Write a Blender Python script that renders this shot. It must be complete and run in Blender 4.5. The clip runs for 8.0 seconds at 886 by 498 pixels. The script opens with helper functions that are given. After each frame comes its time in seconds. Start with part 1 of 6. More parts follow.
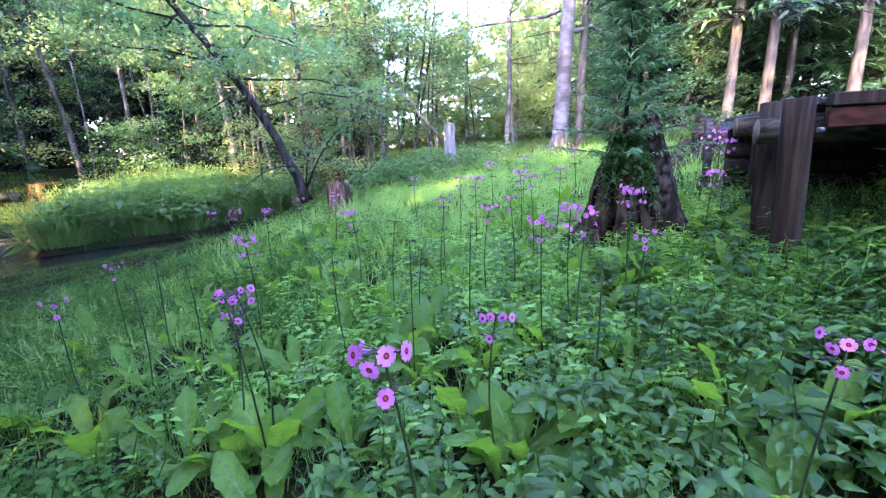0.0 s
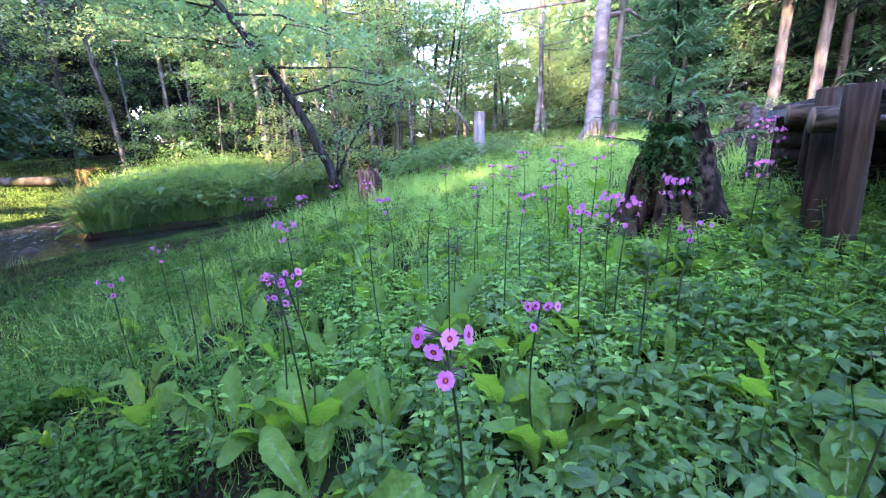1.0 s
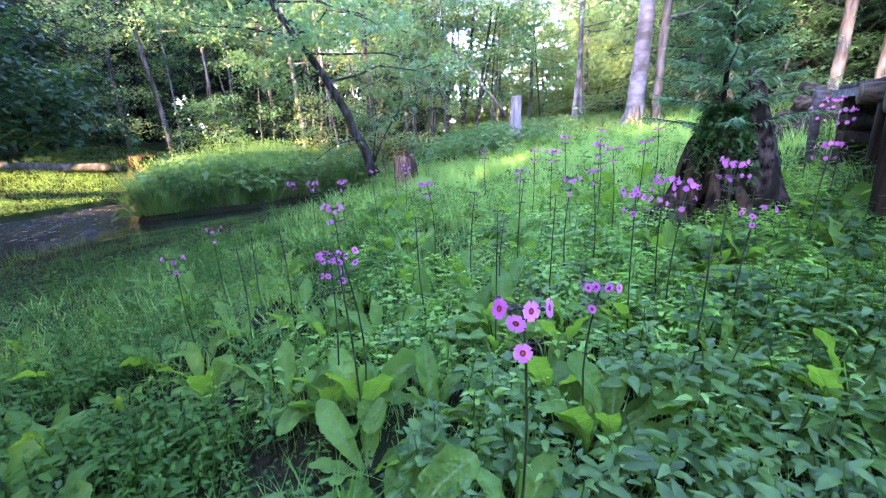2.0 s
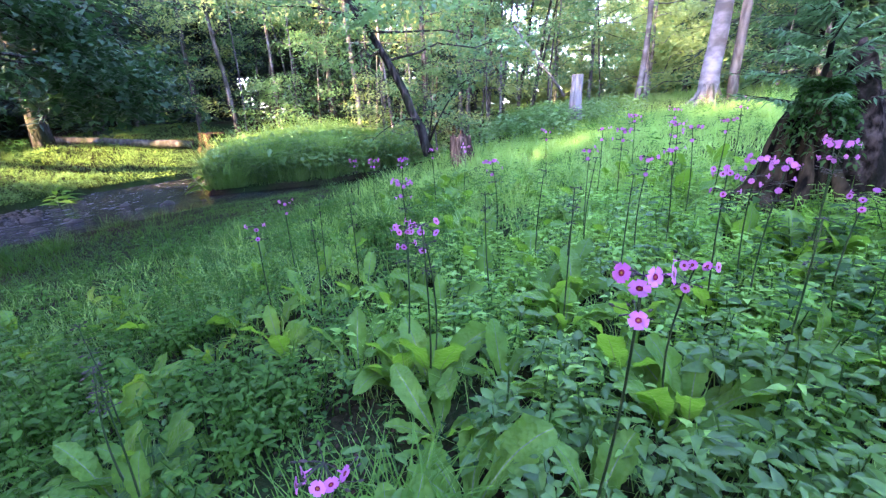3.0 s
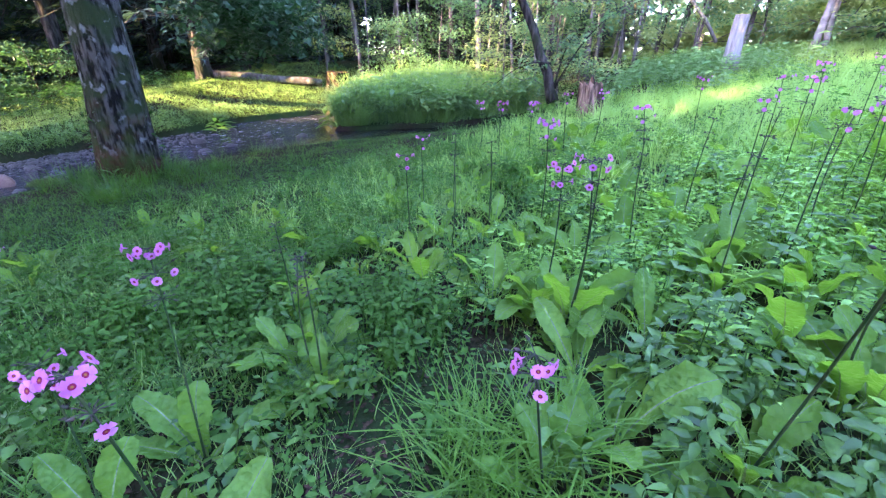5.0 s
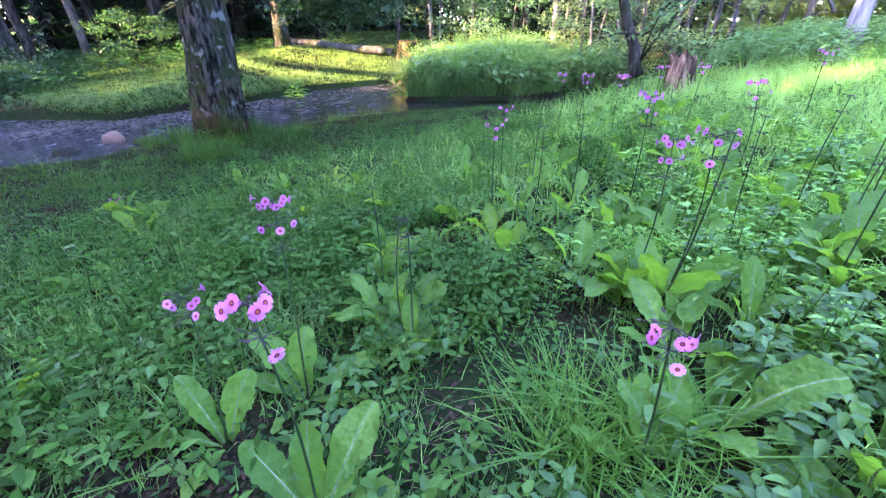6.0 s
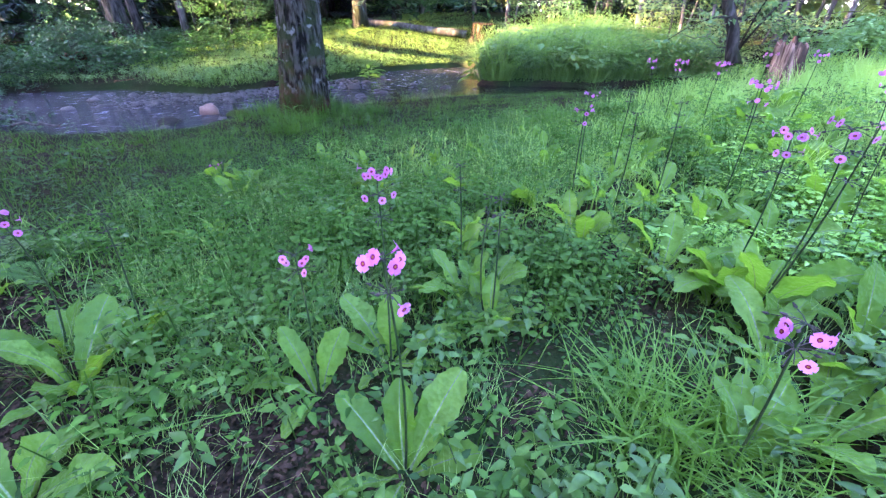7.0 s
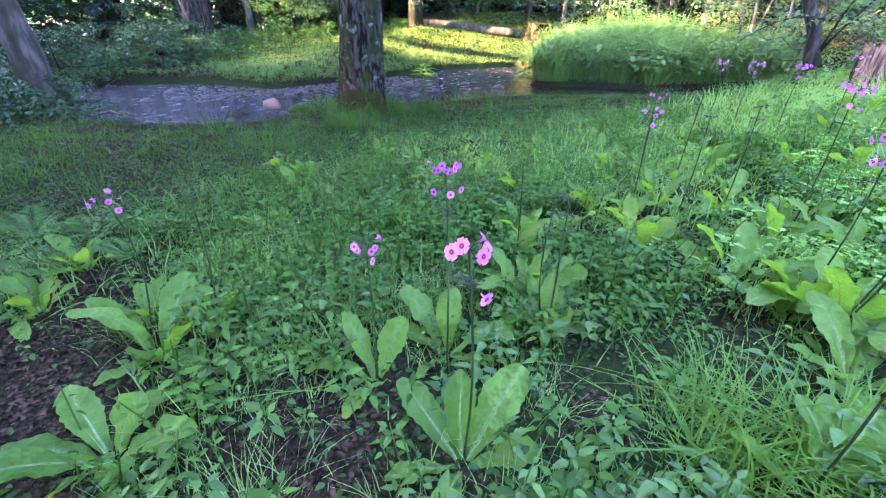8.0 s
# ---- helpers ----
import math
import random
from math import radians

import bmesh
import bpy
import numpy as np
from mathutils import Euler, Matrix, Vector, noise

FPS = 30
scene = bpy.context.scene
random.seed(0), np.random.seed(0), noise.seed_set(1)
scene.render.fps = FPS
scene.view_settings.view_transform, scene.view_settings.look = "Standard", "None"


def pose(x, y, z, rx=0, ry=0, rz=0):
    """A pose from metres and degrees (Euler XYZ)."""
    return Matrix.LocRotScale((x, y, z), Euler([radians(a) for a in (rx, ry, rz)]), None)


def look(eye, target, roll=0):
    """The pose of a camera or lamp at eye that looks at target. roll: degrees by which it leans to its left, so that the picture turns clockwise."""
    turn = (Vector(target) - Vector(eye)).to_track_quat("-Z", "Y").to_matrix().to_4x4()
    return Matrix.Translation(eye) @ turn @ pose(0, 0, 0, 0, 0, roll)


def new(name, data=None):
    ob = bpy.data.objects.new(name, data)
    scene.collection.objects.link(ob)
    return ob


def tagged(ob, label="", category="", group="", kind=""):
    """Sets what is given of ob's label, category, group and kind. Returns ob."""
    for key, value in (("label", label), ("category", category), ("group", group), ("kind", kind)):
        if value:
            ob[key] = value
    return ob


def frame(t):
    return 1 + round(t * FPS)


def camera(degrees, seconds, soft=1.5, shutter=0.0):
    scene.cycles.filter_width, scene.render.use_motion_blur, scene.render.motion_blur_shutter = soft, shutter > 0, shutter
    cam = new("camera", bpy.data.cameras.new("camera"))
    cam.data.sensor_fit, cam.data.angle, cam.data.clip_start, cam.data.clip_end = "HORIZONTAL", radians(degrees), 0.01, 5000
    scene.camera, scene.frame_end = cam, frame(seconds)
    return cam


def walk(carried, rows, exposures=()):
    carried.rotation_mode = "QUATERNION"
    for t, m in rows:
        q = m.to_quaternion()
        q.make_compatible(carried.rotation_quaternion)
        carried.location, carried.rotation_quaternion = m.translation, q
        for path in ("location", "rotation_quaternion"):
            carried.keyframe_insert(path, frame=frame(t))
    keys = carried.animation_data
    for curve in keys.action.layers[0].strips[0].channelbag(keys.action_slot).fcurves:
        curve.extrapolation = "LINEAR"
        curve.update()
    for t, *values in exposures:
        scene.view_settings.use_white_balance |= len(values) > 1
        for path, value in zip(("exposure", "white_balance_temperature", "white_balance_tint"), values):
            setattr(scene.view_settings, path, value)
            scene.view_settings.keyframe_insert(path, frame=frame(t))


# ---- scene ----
cam = camera(93.7, 8.0, soft=1.35)
PATH = [
    (0, (0.035, 0.016, 0.827), (-0.059, 1.959, 0.365), -2.3),
    (0.5, (0.016, 0.013, 0.827), (-0.137, 1.947, 0.343), -2.4),
    (1, (-0.007, 0.009, 0.825), (-0.218, 1.932, 0.318), -2.1),
    (2.5, (-0.098, -0.021, 0.803), (-0.546, 1.837, 0.213), -2.5),
    (3, (-0.14, -0.04, 0.794), (-0.698, 1.774, 0.165), -2.2),
    (3.5, (-0.181, -0.065, 0.788), (-0.837, 1.697, 0.109), -2.4),
    (4, (-0.217, -0.093, 0.775), (-0.969, 1.608, 0.038), -2.8),
    (4.5, (-0.249, -0.123, 0.766), (-1.084, 1.516, -0.021), -1.9),
    (4.7, (-0.257, -0.132, 0.763), (-1.13, 1.478, -0.041), -1.3),
    (5.8, (-0.352, -0.214, 0.738), (-1.43, 1.207, -0.166), 0.1),
    (6, (-0.364, -0.229, 0.739), (-1.474, 1.152, -0.19), -0.0),
    (6.5, (-0.392, -0.274, 0.734), (-1.59, 1.0, -0.237), 0.1),
    (7, (-0.411, -0.312, 0.729), (-1.685, 0.872, -0.258), 0.6),
    (7.5, (-0.424, -0.34, 0.728), (-1.757, 0.778, -0.26), 1.1),
    (8, (-0.438, -0.369, 0.724), (-1.83, 0.67, -0.266), 0.7),
]
STOPS = 4.75
walk(cam, [(t, look(eye, target, roll)) for t, eye, target, roll in PATH], exposures=[(0.0, STOPS + 0.32, 5480, 46), (4.0, STOPS + 0.54, 5480, 44), (8.0, STOPS + 1.05, 5600, 46)])

# ---------------------------------------------------------------- light
SUN_ELEV, SUN_AZ = radians(17), radians(212)
world = bpy.data.worlds.new("sky")
scene.world = world
world.use_nodes = True
wn = world.node_tree.nodes
sky = wn.new("ShaderNodeTexSky")
sky.sky_type, sky.sun_disc = "NISHITA", False
sky.sun_elevation, sky.sun_rotation = SUN_ELEV, SUN_AZ
sky.air_density, sky.dust_density = 1.0, 2.0
world.node_tree.links.new(sky.outputs[0], wn["Background"].inputs[0])
wn["Background"].inputs[1].default_value = 0.15
sun = new("sun", bpy.data.lights.new("sun", "SUN"))
sun.data.energy, sun.data.angle, sun.data.color = 5.0, radians(0.6), (1.0, 0.70, 0.25)
_d = Vector((math.sin(SUN_AZ) * math.cos(SUN_ELEV), math.cos(SUN_AZ) * math.cos(SUN_ELEV), math.sin(SUN_ELEV)))
sun.matrix_world = look(_d * 60, (0, 0, 0))

# ---------------------------------------------------------------- materials


def mat_base(name):
    m = bpy.data.materials.new(name)
    m.use_nodes = True
    nt = m.node_tree
    return m, nt, nt.nodes["Principled BSDF"], nt.nodes["Material Output"]


def noise_mix(nt, scale, a, b, lo=0.39, hi=0.61, detail=6.0, vec=None):
    """A colour that wanders from a to b."""
    n = nt.nodes.new("ShaderNodeTexNoise")
    n.inputs["Scale"].default_value, n.inputs["Detail"].default_value = scale, detail
    if vec is None:
        g = nt.nodes.new("ShaderNodeNewGeometry")
        vec = g.outputs["Position"]
    nt.links.new(vec, n.inputs["Vector"])
    r = nt.nodes.new("ShaderNodeMapRange")
    r.inputs[1].default_value, r.inputs[2].default_value = lo, hi
    nt.links.new(n.outputs[0], r.inputs[0])
    x = nt.nodes.new("ShaderNodeMix")
    x.data_type = "RGBA"
    nt.links.new(r.outputs[0], x.inputs[0])
    for i, c in ((6, a), (7, b)):
        if isinstance(c, tuple):
            x.inputs[i].default_value = (*c, 1)
        else:
            nt.links.new(c, x.inputs[i])
    return x.outputs[2], n


def bump(nt, bsdf, height, strength, dist):
    b = nt.nodes.new("ShaderNodeBump")
    b.inputs["Strength"].default_value, b.inputs["Distance"].default_value = strength, dist
    nt.links.new(height, b.inputs["Height"])
    nt.links.new(b.outputs[0], bsdf.inputs["Normal"])


def leaf_mat(name, a, b, through_a, share=0.35, rough=0.5, per_object=False, big=0.8, gloss=0.22, crinkle=0.0):
    """Leaf: colour differs from leaf to leaf, light shines through."""
    m, nt, bsdf, out = mat_base(name)
    if per_object:
        rnd = nt.nodes.new("ShaderNodeObjectInfo").outputs["Random"]
    else:
        rnd = nt.nodes.new("ShaderNodeNewGeometry").outputs["Random Per Island"]
    x = nt.nodes.new("ShaderNodeMix")
    x.data_type = "RGBA"
    nt.links.new(rnd, x.inputs[0])
    x.inputs[6].default_value, x.inputs[7].default_value = (*a, 1), (*b, 1)
    c, _ = noise_mix(nt, big, x.outputs[2], tuple(0.5 * (p + q) * 0.8 for p, q in zip(a, b)), 0.4, 0.75)
    fine, n2 = noise_mix(nt, 60.0, c, tuple(0.75 * p for p in a), 0.45, 0.8, 4.0)
    nt.links.new(fine, bsdf.inputs["Base Color"])
    bsdf.inputs["Roughness"].default_value = rough
    bsdf.inputs["Specular IOR Level"].default_value = gloss
    if crinkle:
        vo = nt.nodes.new("ShaderNodeTexVoronoi")
        vo.inputs["Scale"].default_value = 95.0
        nt.links.new(nt.nodes.new("ShaderNodeNewGeometry").outputs["Position"], vo.inputs["Vector"])
        bump(nt, bsdf, vo.outputs["Distance"], 0.8, crinkle)
    tr = nt.nodes.new("ShaderNodeBsdfTranslucent")
    tr.inputs[0].default_value = (*through_a, 1)
    mx = nt.nodes.new("ShaderNodeMixShader")
    mx.inputs[0].default_value = share
    nt.links.new(bsdf.outputs[0], mx.inputs[1])
    nt.links.new(tr.outputs[0], mx.inputs[2])
    nt.links.new(mx.outputs[0], out.inputs[0])
    return m


def plain_mat(name, a, b, scale=8.0, rough=0.7, bump_d=0.004, stretch=(1, 1, 1), metal=0.0, third=None, shine=0.08):
    m, nt, bsdf, out = mat_base(name)
    g = nt.nodes.new("ShaderNodeTexCoord")
    mp = nt.nodes.new("ShaderNodeMapping")
    mp.inputs["Scale"].default_value = stretch
    nt.links.new(g.outputs["Object"], mp.inputs[0])
    c, n = noise_mix(nt, scale, a, b, vec=mp.outputs[0])
    if third:
        c, _ = noise_mix(nt, scale * 0.3, c, third, 0.5, 0.62, vec=mp.outputs[0])
    nt.links.new(c, bsdf.inputs["Base Color"])
    bsdf.inputs["Roughness"].default_value = rough
    bsdf.inputs["Metallic"].default_value = metal
    bsdf.inputs["Specular IOR Level"].default_value = shine
    if bump_d:
        bump(nt, bsdf, n.outputs[0], 0.9, bump_d)
    return m


M_HERB = leaf_mat("herb_leaf", (0.008, 0.034, 0.005), (0.078, 0.195, 0.029), (0.105, 0.29, 0.02), 0.40, 0.45, gloss=0.12)
M_MINT = leaf_mat("mint_leaf", (0.014, 0.048, 0.009), (0.092, 0.205, 0.036), (0.12, 0.30, 0.022), 0.40, 0.33, gloss=0.26)
M_HERB_SINGLE = leaf_mat("single_herb_leaf", (0.012, 0.046, 0.008), (0.070, 0.175, 0.032), (0.09, 0.27, 0.022), 0.40, 0.42, per_object=True, gloss=0.14)
# young leaf with the open meadow's brighter light put into its colour
M_HERB_LIT = leaf_mat("lit_young_herb_leaf", (0.060, 0.165, 0.028), (0.230, 0.430, 0.098), (0.40, 0.74, 0.06), 0.46, 0.36, gloss=0.22)
# darker herb leaf: ivy, and shade put into low and overshadowed plants
M_HERB_DARK = leaf_mat("herb_leaf_dark", (0.009, 0.034, 0.008), (0.042, 0.104, 0.024), (0.04, 0.14, 0.018), 0.30, 0.45, gloss=0.10)
M_PRIM = leaf_mat("primula_leaf", (0.036, 0.104, 0.016), (0.108, 0.222, 0.036), (0.20, 0.40, 0.022), 0.45, 0.46, per_object=True, gloss=0.16, crinkle=0.006)
M_RIB = plain_mat("leaf_rib", (0.095, 0.160, 0.055), (0.160, 0.225, 0.095), 30, 0.6, 0, shine=0.04)
M_STEM = plain_mat("flower_stem", (0.014, 0.042, 0.009), (0.030, 0.046, 0.016), 25, 0.6, 0)
M_CALYX = plain_mat("calyx", (0.020, 0.030, 0.016), (0.060, 0.042, 0.042), 60, 0.6, 0)
M_PETAL = leaf_mat("petal", (0.425, 0.08075, 0.3145), (0.68, 0.289, 0.544), (0.629, 0.1955, 0.476), 0.4, per_object=True)
M_EYE = plain_mat("flower_eye", (0.12, 0.006, 0.03), (0.20, 0.012, 0.05), 90, 0.6, 0)
M_THROAT = plain_mat("flower_throat", (0.26, 0.13, 0.02), (0.20, 0.08, 0.02), 90, 0.6, 0)
M_GRASS = leaf_mat("grass_blade", (0.122, 0.245, 0.064), (0.245, 0.420, 0.125), (0.41, 0.67, 0.10), 0.48)
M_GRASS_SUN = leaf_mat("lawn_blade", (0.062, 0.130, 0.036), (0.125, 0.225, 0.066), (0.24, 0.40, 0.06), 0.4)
# darker copy of the meadow blade: the shore's shade put into the colour
M_GRASS_SHADED = leaf_mat("shaded_blade", (0.018, 0.060, 0.010), (0.048, 0.115, 0.020), (0.085, 0.21, 0.019), 0.42)
M_GRASS_DEEP = leaf_mat("bank_grass_blade", (0.075, 0.170, 0.056), (0.180, 0.320, 0.110), (0.31, 0.52, 0.10), 0.46)
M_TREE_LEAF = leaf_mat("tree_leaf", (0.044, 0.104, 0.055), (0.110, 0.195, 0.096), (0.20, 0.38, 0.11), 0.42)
# brighter, yellower copy of tree_leaf: warm sunlight put into the colour
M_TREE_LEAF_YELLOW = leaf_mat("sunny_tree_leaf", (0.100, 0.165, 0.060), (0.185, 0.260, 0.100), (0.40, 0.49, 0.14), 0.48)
# darker copy, for dark-leaved boughs and for shade put into the wood
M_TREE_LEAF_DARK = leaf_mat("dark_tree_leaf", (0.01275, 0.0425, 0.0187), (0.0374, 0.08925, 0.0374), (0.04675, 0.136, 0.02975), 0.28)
M_NEEDLE = leaf_mat("needle", (0.01584, 0.036, 0.03312), (0.04176, 0.072, 0.06336), (0.0324, 0.072, 0.0432), 0.2, 0.6)
M_NEEDLE_LIGHT = leaf_mat("young_needle", (0.051, 0.1275, 0.0595), (0.1105, 0.2295, 0.1062), (0.1275, 0.289, 0.0765), 0.3, 0.6)
M_SEDGE = leaf_mat("sedge_blade", (0.040, 0.118, 0.016), (0.102, 0.225, 0.036), (0.17, 0.36, 0.026), 0.42, 0.45, per_object=True, gloss=0.15)
M_WEED = leaf_mat("weed_leaf", (0.0468, 0.1125, 0.0378), (0.126, 0.234, 0.09), (0.189, 0.36, 0.063), 0.36, 0.42)
M_FERN = leaf_mat("fern_leaf", (0.0288, 0.084, 0.0176), (0.068, 0.148, 0.0336), (0.104, 0.24, 0.028), 0.35)
M_BARK = plain_mat("rough_bark", (0.012, 0.011, 0.010), (0.052, 0.048, 0.045), 9, 0.9, 0.03, (3, 3, 0.6), third=(0.017, 0.021, 0.010))
def lichen_bark():
    """Furrowed dark bark with pale lichen blotches and moss low down in patches."""
    m, nt, bsdf, out = mat_base("lichen_bark")
    g = nt.nodes.new("ShaderNodeTexCoord")
    mp = nt.nodes.new("ShaderNodeMapping")
    mp.inputs["Scale"].default_value = (1, 1, 0.28)
    nt.links.new(g.outputs["Object"], mp.inputs[0])
    c, n = noise_mix(nt, 34.0, (0.005, 0.0048, 0.004), (0.046, 0.046, 0.041), 0.43, 0.58, 9.0, vec=mp.outputs[0])
    c, _ = noise_mix(nt, 5.0, c, (0.017, 0.026, 0.010), 0.47, 0.60, vec=g.outputs["Object"])
    c, _ = noise_mix(nt, 9.5, c, (0.11, 0.118, 0.115), 0.60, 0.66, 8.0, vec=g.outputs["Object"])
    c, _ = noise_mix(nt, 3.0, c, (0.045, 0.028, 0.016), 0.6, 0.8, vec=g.outputs["Object"])
    # moss and red-brown bark climb unevenly from the foot
    sp = nt.nodes.new("ShaderNodeSeparateXYZ")
    nt.links.new(g.outputs["Object"], sp.inputs[0])
    mn = nt.nodes.new("ShaderNodeTexNoise")
    mn.inputs["Scale"].default_value = 6.0
    nt.links.new(g.outputs["Object"], mn.inputs["Vector"])
    ad = nt.nodes.new("ShaderNodeMath")
    ad.operation = "MULTIPLY_ADD"
    ad.inputs[1].default_value = -1.6
    nt.links.new(mn.outputs[0], ad.inputs[0])
    nt.links.new(sp.outputs["Z"], ad.inputs[2])
    mr = nt.nodes.new("ShaderNodeMapRange")
    mr.inputs[1].default_value, mr.inputs[2].default_value, mr.inputs[3].default_value, mr.inputs[4].default_value = -0.72, -0.32, 0.8, 0.0
    nt.links.new(ad.outputs[0], mr.inputs[0])
    mossy, _ = noise_mix(nt, 9.0, (0.030, 0.044, 0.010), (0.048, 0.024, 0.012), 0.45, 0.6, vec=g.outputs["Object"])
    mx = nt.nodes.new("ShaderNodeMix")
    mx.data_type = "RGBA"
    nt.links.new(mr.outputs[0], mx.inputs[0])
    nt.links.new(c, mx.inputs[6])
    nt.links.new(mossy, mx.inputs[7])
    nt.links.new(mx.outputs[2], bsdf.inputs["Base Color"])
    bsdf.inputs["Roughness"].default_value = 0.9
    bsdf.inputs["Specular IOR Level"].default_value = 0.06
    bump(nt, bsdf, n.outputs[0], 1.0, 0.04)
    return m


M_BARK_LICHEN = lichen_bark()
M_BARK_DARK = plain_mat("dark_bark", (0.011, 0.011, 0.0095), (0.036, 0.035, 0.031), 10, 0.9, 0.015, (3, 3, 0.6))
M_BARK_PALE = plain_mat("pale_bark", (0.0782, 0.07395, 0.0765), (0.17, 0.1632, 0.1742), 7, 0.8, 0.006, (1, 1, 1.5), third=(0.055, 0.05, 0.048))
M_BARK_GREY = plain_mat("grey_bark", (0.045, 0.040, 0.037), (0.115, 0.105, 0.098), 8, 0.85, 0.01, (2, 2, 0.6), third=(0.032, 0.036, 0.022))
M_MOSS = plain_mat("moss", (0.018, 0.033, 0.007), (0.048, 0.074, 0.015), 40, 0.95, 0.01)
M_ROT = plain_mat("rotten_wood", (0.026, 0.013, 0.008), (0.135, 0.072, 0.043), 9, 0.9, 0.02, (4, 4, 0.7), third=(0.014, 0.010, 0.008))
M_STUMP = plain_mat("old_stump_wood", (0.0034, 0.00289, 0.00221), (0.046, 0.035, 0.021), 5, 0.95, 0.03, (5, 5, 0.6), third=(0.006, 0.009, 0.004), shine=0.03)
M_STUMP_GREY = plain_mat("weathered_root", (0.0048, 0.004, 0.0032), (0.0528, 0.0448, 0.0384), 22, 0.95, 0.03, (1.6, 1.6, 0.9), third=(0.010, 0.011, 0.008), shine=0.03)
M_TIMBER = plain_mat("weathered_timber", (0.0085, 0.0062, 0.0040), (0.0270, 0.0200, 0.0128), 11, 0.75, 0.006, (5, 5, 0.3), third=(0.021, 0.019, 0.0145))
M_TIMBER_RED = plain_mat("reddish_board", (0.017, 0.006375, 0.00425), (0.0357, 0.01445, 0.0085), 10, 0.7, 0.006, (0.5, 5, 5))
M_TIMBER_GREY = plain_mat("grey_board", (0.0176, 0.016, 0.0168), (0.056, 0.052, 0.0528), 10, 0.8, 0.006, (0.5, 5, 5))
M_LOG = plain_mat("old_log", (0.014, 0.0125, 0.009), (0.062, 0.055, 0.040), 12, 0.85, 0.006, (0.6, 4, 4))
M_BOARD_PALE = plain_mat("pale_board", (0.075, 0.082, 0.085), (0.16, 0.17, 0.175), 10, 0.8, 0.004, (0.5, 5, 5))
M_CUT = plain_mat("cut_wood", (0.085, 0.065, 0.048), (0.16, 0.125, 0.09), 20, 0.8, 0.003)
M_STEEL = plain_mat("zinc_bolt", (0.2, 0.2, 0.21), (0.35, 0.35, 0.35), 20, 0.45, 0, metal=1.0, shine=0.5)
M_WHITE_WOOD = plain_mat("bleached_wood", (0.104, 0.1, 0.104), (0.192, 0.188, 0.196), 9, 0.85, 0.006, (3, 3, 0.5))
M_STONE = plain_mat("stream_stone", (0.014, 0.013, 0.014), (0.050, 0.045, 0.046), 14, 0.5, 0.006, shine=0.2)
M_STONE_RED = plain_mat("reddish_stone", (0.10, 0.05, 0.035), (0.16, 0.088, 0.066), 14, 0.5, 0.006, shine=0.4)
M_LITTER = plain_mat("dead_leaf", (0.004, 0.0028, 0.002), (0.058, 0.036, 0.024), 40.0, 0.8, 0)

# soil: brown litter, green under the grass
M_SOIL, nt, bs, _o = mat_base("soil")
c1, n1 = noise_mix(nt, 55.0, (0.006, 0.0045, 0.0035), (0.030, 0.020, 0.014))
c2, n2 = noise_mix(nt, 1.3, c1, (0.013, 0.026, 0.008), 0.38, 0.62)
nt.links.new(c2, bs.inputs["Base Color"])
bs.inputs["Roughness"].default_value = 0.95
bs.inputs["Specular IOR Level"].default_value = 0.03
bump(nt, bs, n1.outputs[0], 1.0, 0.02)

# water: dark, clear, rippled, with streaks of foam and painted sky glints
M_WATER, nt, bs, _o = mat_base("stream_water")
bs.inputs["IOR"].default_value = 1.33
gp = nt.nodes.new("ShaderNodeNewGeometry")
mp = nt.nodes.new("ShaderNodeMapping")
mp.inputs["Scale"].default_value = (2.4, 0.8, 1.0)
nt.links.new(gp.outputs["Position"], mp.inputs[0])
wc, wf = noise_mix(nt, 7.5, (0.010, 0.010, 0.014), (0.32, 0.32, 0.40), 0.60, 0.68, 9.0, vec=mp.outputs[0])
# foam, painted glints and lively ripples only in the riffle, a smooth dark pool under the high bank
sep = nt.nodes.new("ShaderNodeSeparateXYZ")
nt.links.new(gp.outputs["Position"], sep.inputs[0])
rif = nt.nodes.new("ShaderNodeMapRange")
rif.inputs[1].default_value, rif.inputs[2].default_value, rif.inputs[3].default_value, rif.inputs[4].default_value = -4.5, -5.2, 0.0, 1.0
nt.links.new(sep.outputs["X"], rif.inputs[0])
foam_glint = nt.nodes.new("ShaderNodeMix")
foam_glint.data_type = "RGBA"
foam_glint.inputs[6].default_value = (0.010, 0.011, 0.012, 1)
nt.links.new(rif.outputs[0], foam_glint.inputs[0])
nt.links.new(wc, foam_glint.inputs[7])
nt.links.new(foam_glint.outputs[2], bs.inputs["Base Color"])
bs.inputs["Roughness"].default_value = 0.07
wv = nt.nodes.new("ShaderNodeTexNoise")
wv.inputs["Scale"].default_value, wv.inputs["Detail"].default_value = 7.0, 5.0
nt.links.new(mp.outputs[0], wv.inputs["Vector"])
calm = nt.nodes.new("ShaderNodeMapRange")
calm.inputs[1].default_value, calm.inputs[2].default_value, calm.inputs[3].default_value, calm.inputs[4].default_value = -4.4, -5.0, 0.15, 1.0
nt.links.new(sep.outputs["X"], calm.inputs[0])
wh = nt.nodes.new("ShaderNodeMath")
wh.operation = "MULTIPLY"
nt.links.new(wv.outputs[0], wh.inputs[0])
nt.links.new(calm.outputs[0], wh.inputs[1])
bump(nt, bs, wh.outputs[0], 1.0, 0.14)

# ---------------------------------------------------------------- mesh helpers
rng = np.random.default_rng(7)


